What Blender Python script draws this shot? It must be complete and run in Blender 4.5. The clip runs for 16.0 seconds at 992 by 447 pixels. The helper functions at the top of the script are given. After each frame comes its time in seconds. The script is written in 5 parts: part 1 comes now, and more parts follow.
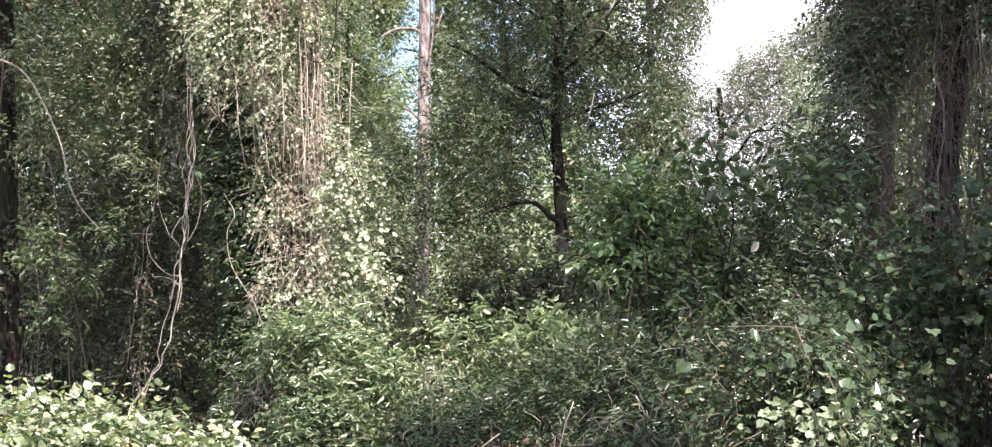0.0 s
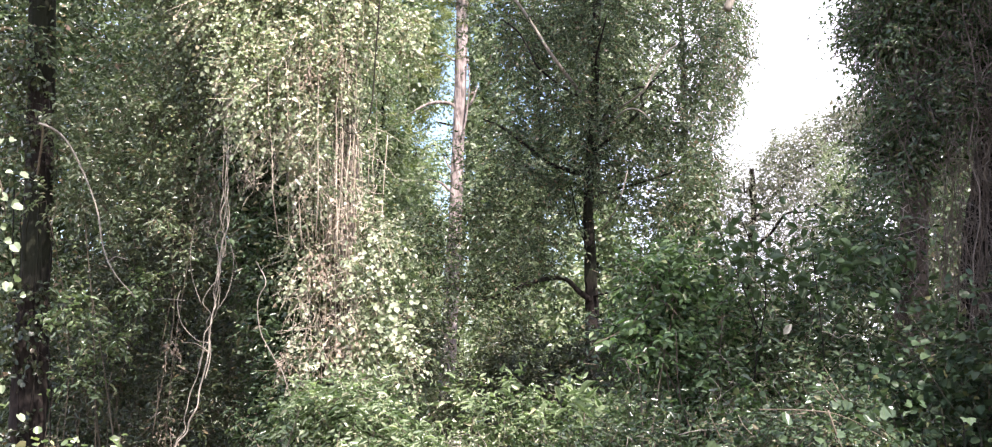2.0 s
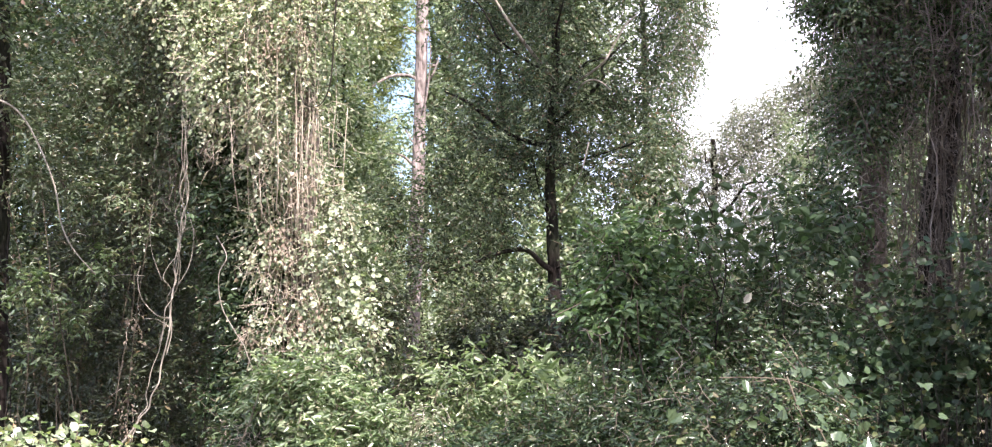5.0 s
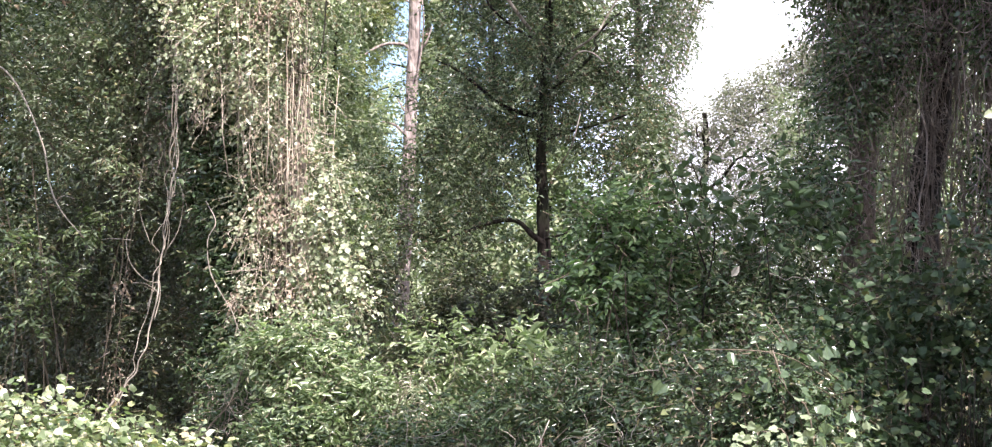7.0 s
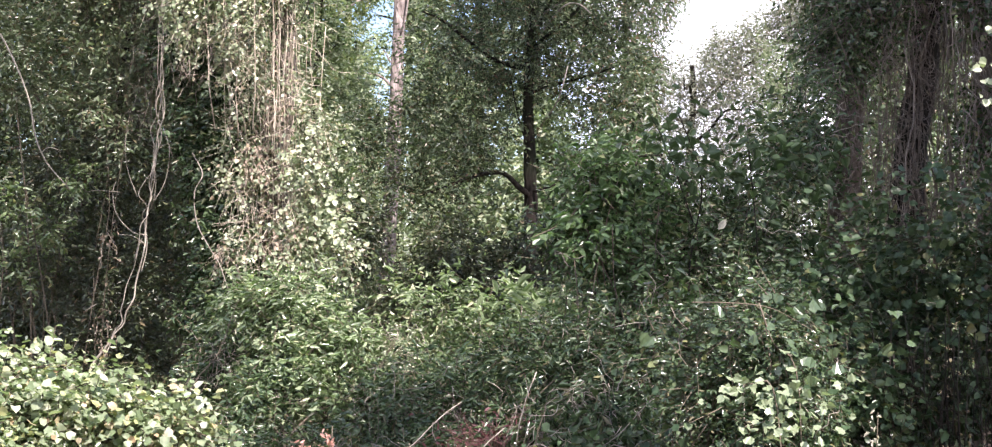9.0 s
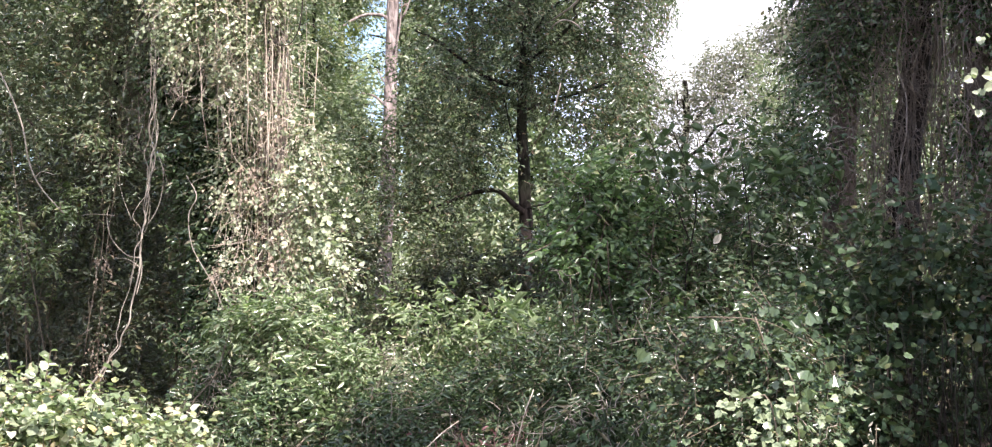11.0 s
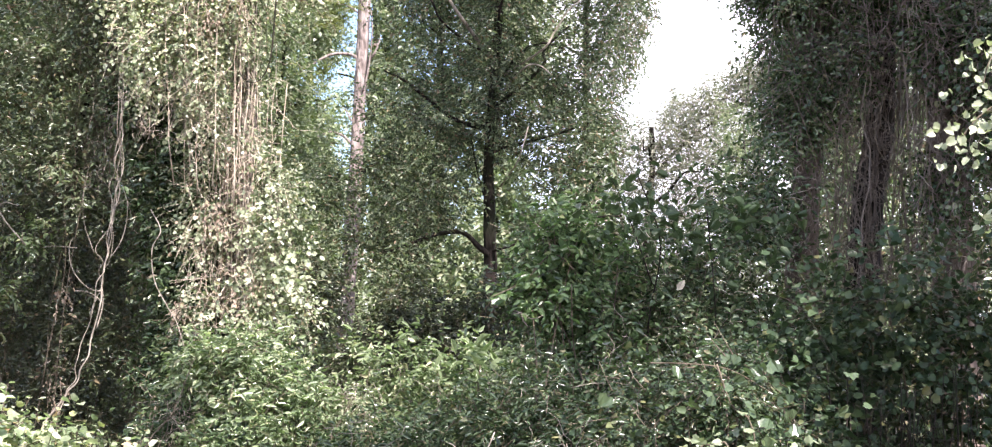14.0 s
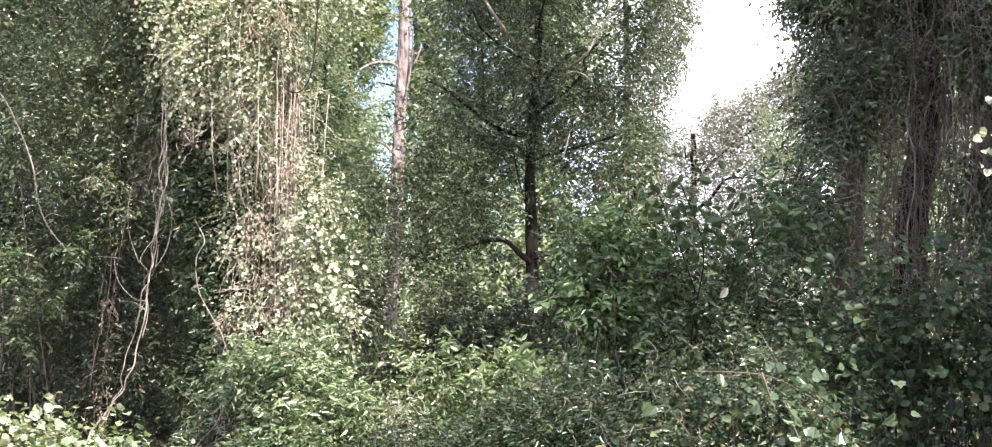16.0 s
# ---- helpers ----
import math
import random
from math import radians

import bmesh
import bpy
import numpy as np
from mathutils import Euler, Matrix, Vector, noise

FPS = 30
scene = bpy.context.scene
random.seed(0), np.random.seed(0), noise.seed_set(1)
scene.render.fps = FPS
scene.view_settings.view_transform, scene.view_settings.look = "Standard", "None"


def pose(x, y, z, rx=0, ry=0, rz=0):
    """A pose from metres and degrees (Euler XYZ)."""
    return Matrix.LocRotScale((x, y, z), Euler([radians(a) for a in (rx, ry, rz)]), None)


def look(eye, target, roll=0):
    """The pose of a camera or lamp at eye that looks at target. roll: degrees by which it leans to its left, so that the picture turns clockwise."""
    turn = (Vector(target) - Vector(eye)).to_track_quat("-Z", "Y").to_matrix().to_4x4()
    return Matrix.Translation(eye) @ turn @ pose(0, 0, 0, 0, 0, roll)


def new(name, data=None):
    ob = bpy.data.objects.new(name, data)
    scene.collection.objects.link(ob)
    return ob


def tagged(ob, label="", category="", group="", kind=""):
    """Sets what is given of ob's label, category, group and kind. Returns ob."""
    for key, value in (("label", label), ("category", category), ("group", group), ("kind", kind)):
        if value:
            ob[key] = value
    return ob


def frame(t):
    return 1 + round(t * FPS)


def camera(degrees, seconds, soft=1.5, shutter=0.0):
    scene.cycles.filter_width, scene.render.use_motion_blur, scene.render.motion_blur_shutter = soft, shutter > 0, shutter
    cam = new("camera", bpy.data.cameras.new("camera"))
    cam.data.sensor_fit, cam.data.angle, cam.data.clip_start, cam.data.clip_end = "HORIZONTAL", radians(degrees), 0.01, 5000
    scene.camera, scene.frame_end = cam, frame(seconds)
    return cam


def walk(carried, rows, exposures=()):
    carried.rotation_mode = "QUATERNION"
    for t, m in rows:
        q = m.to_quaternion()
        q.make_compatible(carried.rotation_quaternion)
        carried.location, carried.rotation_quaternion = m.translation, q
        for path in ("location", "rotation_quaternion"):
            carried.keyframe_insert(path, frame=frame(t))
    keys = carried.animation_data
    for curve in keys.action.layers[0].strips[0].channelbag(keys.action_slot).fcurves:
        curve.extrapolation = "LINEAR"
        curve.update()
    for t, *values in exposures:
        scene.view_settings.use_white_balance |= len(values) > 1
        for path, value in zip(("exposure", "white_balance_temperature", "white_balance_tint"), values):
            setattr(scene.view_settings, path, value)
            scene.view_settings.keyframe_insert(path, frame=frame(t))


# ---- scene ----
cam = camera(39.2, 16.0, 1.2)
PATH = [
    (0.0, look((-0.0009, -0.0053, 1.6072), (-0.1368, 9.9768, 2.189), -1.443)),
    (0.5, look((-0.0051, -0.0055, 1.6045), (-0.2258, 9.9733, 2.216), -1.472)),
    (1.0, look((-0.0031, 0.0052, 1.5941), (-0.2881, 9.9872, 2.1211), -1.442)),
    (1.5, look((-0.0111, 0.0057, 1.5995), (-0.3102, 9.9815, 2.2271), -0.807)),
    (2.0, look((-0.0133, 0.0021, 1.6083), (-0.3548, 9.9336, 2.726), 0.168)),
    (2.5, look((-0.0076, -0.0044, 1.6094), (-0.3478, 9.9152, 2.8283), 0.517)),
    (3.0, look((-0.0012, -0.019, 1.5972), (-0.3863, 9.9215, 2.6154), 0.018)),
    (3.5, look((0.0017, -0.0041, 1.6002), (-0.3146, 9.952, 2.481), -0.752)),
    (4.0, look((0.0016, 0.0037, 1.6046), (-0.1773, 9.9555, 2.5684), -0.849)),
    (4.2, look((-0, 0.0103, 1.6073), (-0.0851, 9.9619, 2.5865), -0.967)),
    (6.5, look((-0.0009, -0.0031, 1.5944), (-0.1266, 9.9672, 2.3547), 0.238)),
    (7.0, look((0.0078, 0.003, 1.5969), (-0.0063, 9.9775, 2.3103), 0.338)),
    (7.5, look((-0.0025, 0.0098, 1.5959), (-0.0164, 9.9974, 2.0942), 0.376)),
    (8.0, look((0.0009, 0.0191, 1.5965), (0.0028, 10.008, 2.0677), 0.359)),
    (8.5, look((0.0092, 0.0167, 1.5986), (-0.0152, 10.0069, 2.0409), 0.506)),
    (9.0, look((0.001, 0.0006, 1.5986), (0.0874, 9.9933, 1.9709), 0.412)),
    (9.2, look((0.0073, 0.0009, 1.5982), (0.0508, 9.9945, 1.9539), 0.325)),
    (11.3, look((0.0052, 0.01, 1.5996), (0.1291, 9.9963, 2.107), -0.485)),
    (11.5, look((0.0062, 0.0195, 1.5925), (0.1632, 10.0059, 2.0904), -0.13)),
    (12.0, look((0.0019, -0.0021, 1.5911), (0.2524, 9.9834, 2.0687), 0.103)),
    (12.5, look((0.0027, -0.0072, 1.5971), (0.2182, 9.9756, 2.1412), 0.351)),
    (13.0, look((0.0031, -0.0057, 1.6002), (0.2921, 9.9724, 2.1957), 0.451)),
    (13.5, look((0.0007, -0.0028, 1.6011), (0.2881, 9.9681, 2.3065), 0.239)),
    (14.0, look((0.001, -0.0061, 1.5973), (0.3723, 9.9548, 2.3989), 0.818)),
    (14.5, look((0.0032, -0.0119, 1.6031), (0.4222, 9.9506, 2.3602), 0.828)),
    (15.0, look((-0.0001, -0.0171, 1.6021), (0.3535, 9.9435, 2.4163), 0.909)),
    (15.5, look((-0.0042, -0.009, 1.6014), (0.093, 9.9556, 2.4362), 0.743)),
    (16.0, look((-0.0034, -0.0009, 1.603), (0.0708, 9.9625, 2.4541), 0.608)),
]
walk(cam, PATH, [(t, e, 6500, 22) for t, e in ((0.0, 1.62), (0.5, 1.57), (1.0, 1.63), (2.0, 1.75), (4.0, 1.77), (6.5, 1.77), (7.5, 1.70), (8.5, 1.62), (9.0, 1.62), (11.5, 1.70), (13.0, 1.78), (16.0, 1.82))])

# ---- world, sun ----
SUN_ELEV, SUN_AZ = 50.0, 150.0          # azimuth clockwise from +y: behind the camera and to its right
world = bpy.data.worlds.new("sky")
scene.world = world
world.use_nodes = True
wn, wl = world.node_tree.nodes, world.node_tree.links
wn.clear()
sky = wn.new("ShaderNodeTexSky")
sky.sky_type, sky.sun_disc = "NISHITA", False
sky.ozone_density = 3.0
sky.sun_elevation, sky.sun_rotation = radians(SUN_ELEV), radians(SUN_AZ)
coord = wn.new("ShaderNodeTexCoord")
puff = wn.new("ShaderNodeTexNoise")
puff.inputs["Scale"].default_value, puff.inputs["Detail"].default_value = 1.3, 6.0
place = wn.new("ShaderNodeMapping")
place.inputs["Location"].default_value = (0.35, 0.6, 0.2)
wl.new(coord.outputs["Generated"], place.inputs["Vector"])
wl.new(place.outputs["Vector"], puff.inputs["Vector"])
cover = wn.new("ShaderNodeValToRGB")
cover.color_ramp.elements[0].position, cover.color_ramp.elements[1].position = 0.44, 0.54
wl.new(puff.outputs["Fac"], cover.inputs["Fac"])
blend = wn.new("ShaderNodeMix")
blend.data_type = "RGBA"
blend.inputs["B"].default_value = (8.6, 8.9, 9.6, 1)
wl.new(cover.outputs["Color"], blend.inputs["Factor"])
wl.new(sky.outputs["Color"], blend.inputs["A"])
back = wn.new("ShaderNodeBackground")
back.inputs["Strength"].default_value = 0.115
wl.new(blend.outputs["Result"], back.inputs["Color"])
wl.new(back.outputs["Background"], wn.new("ShaderNodeOutputWorld").inputs["Surface"])

sun = new("sun", bpy.data.lights.new("sun", "SUN"))
sun.data.energy, sun.data.angle, sun.data.color = 5.0, radians(0.53), (1.0, 0.95, 0.87)
az, el = radians(SUN_AZ), radians(SUN_ELEV)
TO_SUN = Vector((math.sin(az) * math.cos(el), math.cos(az) * math.cos(el), math.sin(el)))
sun.matrix_world = look(TO_SUN * 40, (0, 0, 0))


# ---- materials ----
def material(name):
    m = bpy.data.materials.new(name)
    m.use_nodes = True
    nt = m.node_tree
    return m, nt.nodes, nt.links, nt.nodes["Principled BSDF"]


def ramp(nodes, stops):
    r = nodes.new("ShaderNodeValToRGB")
    el_ = r.color_ramp.elements
    while len(el_) < len(stops):
        el_.new(0.5)
    for e, (p, c) in zip(el_, stops):
        e.position, e.color = p, (*c, 1)
    return r


def leaf_material(name, stops, gloss=0.42, through_light=0.35, coarse=0.8, shine=0.5):
    """Leaf: colour varies leaf by leaf and patch by patch; veins and blotches in fine noise; light passes through."""
    m, n, l, b = material(name)
    geo = n.new("ShaderNodeNewGeometry")
    col = ramp(n, stops)
    l.new(geo.outputs["Random Per Island"], col.inputs["Fac"])
    tc = n.new("ShaderNodeTexCoord")
    big = n.new("ShaderNodeTexNoise")
    big.inputs["Scale"].default_value, big.inputs["Detail"].default_value = coarse, 3
    l.new(tc.outputs["Object"], big.inputs["Vector"])
    fine = n.new("ShaderNodeTexNoise")
    fine.inputs["Scale"].default_value, fine.inputs["Detail"].default_value = 60, 3
    l.new(tc.outputs["Object"], fine.inputs["Vector"])
    add = n.new("ShaderNodeMath")
    add.operation = "MULTIPLY_ADD"
    l.new(big.outputs["Fac"], add.inputs[0])
    add.inputs[1].default_value = 0.9
    l.new(fine.outputs["Fac"], add.inputs[2])
    val = n.new("ShaderNodeMapRange")
    val.inputs["From Min"].default_value, val.inputs["From Max"].default_value = 0.6, 1.3
    val.inputs["To Min"].default_value, val.inputs["To Max"].default_value = 0.62, 1.4
    l.new(add.outputs[0], val.inputs["Value"])
    hsv = n.new("ShaderNodeHueSaturation")
    l.new(col.outputs["Color"], hsv.inputs["Color"])
    l.new(val.outputs["Result"], hsv.inputs["Value"])
    hsv.inputs["Hue"].default_value = 0.488
    hsv.inputs["Saturation"].default_value = 1.0
    l.new(hsv.outputs["Color"], b.inputs["Base Color"])
    b.inputs["Roughness"].default_value = gloss - 0.03
    b.inputs["Specular IOR Level"].default_value = shine
    bump = n.new("ShaderNodeBump")
    bump.inputs["Strength"].default_value, bump.inputs["Distance"].default_value = 0.2, 0.004
    l.new(fine.outputs["Fac"], bump.inputs["Height"])
    l.new(bump.outputs["Normal"], b.inputs["Normal"])
    tr = n.new("ShaderNodeBsdfTranslucent")
    warm = n.new("ShaderNodeMix")
    warm.data_type, warm.blend_type = "RGBA", "MULTIPLY"
    warm.inputs["Factor"].default_value = 1.0
    warm.inputs["B"].default_value = (1.2, 1.5, 0.8, 1)
    l.new(hsv.outputs["Color"], warm.inputs["A"])
    l.new(warm.outputs["Result"], tr.inputs["Color"])
    mix = n.new("ShaderNodeMixShader")
    mix.inputs["Fac"].default_value = through_light
    l.new(b.outputs["BSDF"], mix.inputs[1])
    l.new(tr.outputs["BSDF"], mix.inputs[2])
    l.new(mix.outputs["Shader"], n["Material Output"].inputs["Surface"])
    return m


def bark_material(name, dark, light, scale=6.0, stretch=0.25, bump_d=0.02, moss=None):
    m, n, l, b = material(name)
    tc = n.new("ShaderNodeTexCoord")
    mp = n.new("ShaderNodeMapping")
    mp.inputs["Scale"].default_value = (1, 1, stretch)
    l.new(tc.outputs["Object"], mp.inputs["Vector"])
    a = n.new("ShaderNodeTexNoise")
    a.inputs["Scale"].default_value, a.inputs["Detail"].default_value = scale * 3, 8
    l.new(mp.outputs["Vector"], a.inputs["Vector"])
    v = n.new("ShaderNodeTexVoronoi")
    v.feature = "DISTANCE_TO_EDGE"
    v.inputs["Scale"].default_value = scale * 2.2
    l.new(mp.outputs["Vector"], v.inputs["Vector"])
    r = ramp(n, [(0.3, dark), (0.7, light)])
    l.new(a.outputs["Fac"], r.inputs["Fac"])
    out = r.outputs["Color"]
    if moss:
        big = n.new("ShaderNodeTexNoise")
        big.inputs["Scale"].default_value, big.inputs["Detail"].default_value = 1.7, 4
        l.new(tc.outputs["Object"], big.inputs["Vector"])
        k = ramp(n, [(0.45, (0, 0, 0)), (0.65, (1, 1, 1))])
        l.new(big.outputs["Fac"], k.inputs["Fac"])
        mx = n.new("ShaderNodeMix")
        mx.data_type = "RGBA"
        mx.inputs["B"].default_value = (*moss, 1)
        l.new(k.outputs["Color"], mx.inputs["Factor"])
        l.new(out, mx.inputs["A"])
        out = mx.outputs["Result"]
    l.new(out, b.inputs["Base Color"])
    b.inputs["Roughness"].default_value = 0.9
    b.inputs["Specular IOR Level"].default_value = 0.15
    hgt = n.new("ShaderNodeMath")
    hgt.operation = "MULTIPLY_ADD"
    l.new(v.outputs["Distance"], hgt.inputs[0])
    hgt.inputs[1].default_value = 1.6
    l.new(a.outputs["Fac"], hgt.inputs[2])
    bump = n.new("ShaderNodeBump")
    bump.inputs["Strength"].default_value, bump.inputs["Distance"].default_value = 0.9, bump_d
    l.new(hgt.outputs[0], bump.inputs["Height"])
    l.new(bump.outputs["Normal"], b.inputs["Normal"])
    return m


def litter_material():
    m, n, l, b = material("leaf_litter_soil")
    tc = n.new("ShaderNodeTexCoord")
    a = n.new("ShaderNodeTexNoise")
    a.inputs["Scale"].default_value, a.inputs["Detail"].default_value = 14, 8
    l.new(tc.outputs["Object"], a.inputs["Vector"])
    c = n.new("ShaderNodeTexNoise")
    c.inputs["Scale"].default_value, c.inputs["Detail"].default_value = 0.5, 4
    l.new(tc.outputs["Object"], c.inputs["Vector"])
    r1 = ramp(n, [(0.35, (0.035, 0.024, 0.015)), (0.55, (0.12, 0.075, 0.045)), (0.75, (0.22, 0.15, 0.09))])
    l.new(a.outputs["Fac"], r1.inputs["Fac"])
    mx = n.new("ShaderNodeMix")
    mx.data_type = "RGBA"
    mx.inputs["B"].default_value = (0.05, 0.065, 0.02, 1)
    k = ramp(n, [(0.45, (0, 0, 0)), (0.62, (0.8, 0.8, 0.8))])
    l.new(c.outputs["Fac"], k.inputs["Fac"])
    l.new(k.outputs["Color"], mx.inputs["Factor"])
    l.new(r1.outputs["Color"], mx.inputs["A"])
    l.new(mx.outputs["Result"], b.inputs["Base Color"])
    b.inputs["Roughness"].default_value = 0.95
    bump = n.new("ShaderNodeBump")
    bump.inputs["Strength"].default_value, bump.inputs["Distance"].default_value = 0.8, 0.03
    l.new(a.outputs["Fac"], bump.inputs["Height"])
    l.new(bump.outputs["Normal"], b.inputs["Normal"])
    return m


M_VINE = leaf_material("vine_leaf", [(0.0, (0.058, 0.088, 0.045)), (0.5, (0.107, 0.145, 0.082)), (0.93, (0.175, 0.205, 0.13)), (1.0, (0.24, 0.19, 0.12))], 0.33, 0.27, shine=0.6)
# lit copy of the vine leaf: sunlight is put into its paler colour
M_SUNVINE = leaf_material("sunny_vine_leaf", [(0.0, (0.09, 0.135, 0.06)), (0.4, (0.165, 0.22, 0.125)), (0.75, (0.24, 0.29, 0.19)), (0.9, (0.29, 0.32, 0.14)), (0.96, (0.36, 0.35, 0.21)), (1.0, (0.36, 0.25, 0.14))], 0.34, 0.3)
# shaded copy of the broad leaves: shade is put into the dark green
M_SHADELEAF = leaf_material("shaded_leaf", [(0.0, (0.021, 0.043, 0.021)), (0.5, (0.038, 0.069, 0.033)), (0.92, (0.068, 0.104, 0.05)), (1.0, (0.15, 0.15, 0.06))], 0.38, 0.2, shine=0.25)
M_OAK = leaf_material("oak_leaf", [(0.0, (0.05, 0.072, 0.042)), (0.55, (0.094, 0.13, 0.079)), (0.86, (0.155, 0.19, 0.12)), (0.93, (0.2, 0.17, 0.11)), (1.0, (0.15, 0.105, 0.075))], 0.28, 0.32, shine=0.6)
M_LAUREL = leaf_material("laurel_leaf", [(0.0, (0.03, 0.055, 0.026)), (0.5, (0.056, 0.093, 0.048)), (0.9, (0.102, 0.146, 0.08)), (1.0, (0.175, 0.158, 0.096))], 0.25, 0.28, shine=0.65)
# the paleness of sunlit distance is put into this leaf colour
M_LITFAR = leaf_material("sunlit_far_leaf", [(0.0, (0.11, 0.15, 0.088)), (0.6, (0.19, 0.235, 0.15)), (1.0, (0.29, 0.305, 0.21))], 0.36, 0.4, 0.3)
M_LACE = leaf_material("pale_lacy_leaf", [(0.0, (0.1, 0.11, 0.09)), (0.6, (0.16, 0.17, 0.14)), (1.0, (0.24, 0.24, 0.19))], 0.45, 0.4, 0.3)
M_NEEDLE = leaf_material("pine_needle", [(0.0, (0.128, 0.17, 0.050)), (1.0, (0.257, 0.28, 0.113))], 0.5, 0.3)
M_DRY = leaf_material("dry_leaf", [(0.0, (0.12, 0.092, 0.065)), (0.5, (0.21, 0.165, 0.12)), (1.0, (0.33, 0.28, 0.21))], 0.7, 0.2)
M_RED = leaf_material("maroon_leaf", [(0.0, (0.05, 0.018, 0.018)), (0.6, (0.085, 0.03, 0.028)), (1.0, (0.14, 0.065, 0.052))], 0.5, 0.25)
M_SALMON = leaf_material("salmon_leaf", [(0.0, (0.36, 0.18, 0.14)), (1.0, (0.52, 0.33, 0.27))], 0.6, 0.25)
M_LIME = leaf_material("fresh_green_leaf", [(0.0, (0.045, 0.088, 0.038)), (0.5, (0.088, 0.15, 0.068)), (0.9, (0.15, 0.225, 0.112)), (1.0, (0.21, 0.25, 0.13))], 0.28, 0.4, shine=0.6)
# palest lit copy: strong sun on the leaves is painted as cream green
M_LITVINE = leaf_material("sunlit_pale_leaf", [(0.0, (0.14, 0.18, 0.105)), (0.4, (0.26, 0.305, 0.2)), (0.85, (0.37, 0.4, 0.295)), (1.0, (0.42, 0.36, 0.24))], 0.36, 0.3)
# lit copy of the bush and laurel leaves, sunlight put into the colour
M_BUSH = leaf_material("sunny_bush_leaf", [(0.0, (0.068, 0.108, 0.044)), (0.5, (0.15, 0.21, 0.112)), (0.9, (0.265, 0.32, 0.2)), (1.0, (0.34, 0.33, 0.21))], 0.24, 0.32, shine=0.7)
# darker leaf for the understorey; the deep shade is in its colour
M_DEEPSHADE = leaf_material("deep_shade_leaf", [(0.0, (0.022, 0.034, 0.017)), (0.6, (0.038, 0.055, 0.026)), (0.95, (0.072, 0.090, 0.043)), (1.0, (0.144, 0.102, 0.054))], 0.35, 0.2)
M_PALE = leaf_material("whitish_dead_leaf", [(0.0, (0.36, 0.34, 0.28)), (1.0, (0.5, 0.48, 0.42))], 0.6, 0.25)
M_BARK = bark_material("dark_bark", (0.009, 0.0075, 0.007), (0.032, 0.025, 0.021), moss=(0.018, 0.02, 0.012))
M_PINE = bark_material("pine_bark", (0.1, 0.08, 0.073), (0.33, 0.28, 0.26), 4.0, 0.3, 0.05)
M_BROWN = bark_material("brown_bark", (0.06, 0.048, 0.04), (0.19, 0.155, 0.13), 5.0, 0.2)
M_DRYSTEM = bark_material("dull_brown_vine_stem", (0.081, 0.067, 0.058), (0.252, 0.215, 0.187), 12.0, 0.15, 0.004)
M_STRAW = bark_material("dry_vine_stem", (0.22, 0.18, 0.14), (0.55, 0.48, 0.39), 12.0, 0.15, 0.004)
M_STEM = bark_material("green_brown_stem", (0.055, 0.046, 0.034), (0.16, 0.135, 0.1), 14.0, 0.2, 0.003)
M_GREYSTEM = bark_material("grey_stem", (0.145, 0.128, 0.102), (0.357, 0.323, 0.272), 12.0, 0.15, 0.004)
M_LITTER = litter_material()

# ---- geometry helpers ----
RNG = np.random.default_rng(7)


def thing(name, x, y, z, label, category, group="", kind=""):
    """An Empty at the base of a thing; parts are given in world metres and parented to it with adopt()."""
    ob = new(name)
    ob.empty_display_size = 0.2
    ob.location = (x, y, z)
    return tagged(ob, label, category, group, kind)


def adopt(ob, parent):
    """Make ob a part of parent and leave it where its mesh stands."""
    ob.parent = parent
    ob.matrix_parent_inverse = Matrix.Translation(-parent.location)


def bulk(name, V, F, mat, parent=None, label="", kind=""):
    """A mesh from arrays: V (n,3), F a list of equal-length faces as arrays."""
    me = bpy.data.meshes.new(name)
    me.vertices.add(len(V))
    me.vertices.foreach_set("co", np.asarray(V, np.float32).ravel())
    starts, total, idx = [], 0, []
    for f in F:
        starts.append(np.arange(len(f)) * f.shape[1] + total)
        total += f.size
        idx.append(f.ravel())
    me.loops.add(total)
    me.loops.foreach_set("vertex_index", np.concatenate(idx).astype(np.int32))
    starts = np.concatenate(starts).astype(np.int32)
    me.polygons.add(len(starts))
    me.polygons.foreach_set("loop_start", starts)
    me.update(calc_edges=True)
    me.materials.append(mat)
    ob = new(name, me)
    if parent:
        adopt(ob, parent)
    return tagged(ob, label, kind=kind)


def half(points):
    """A leaf from one side's outline: two folded halves that share the midrib's ends."""
    n_ = len(points)
    v = list(points) + [(-x, y, z) for x, y, z in points[1:-1]]
    right = list(range(n_))
    left = [0, n_ - 1] + list(range(2 * n_ - 3, n_ - 1, -1))
    return np.array(v, float), [np.array([right]), np.array([left])]


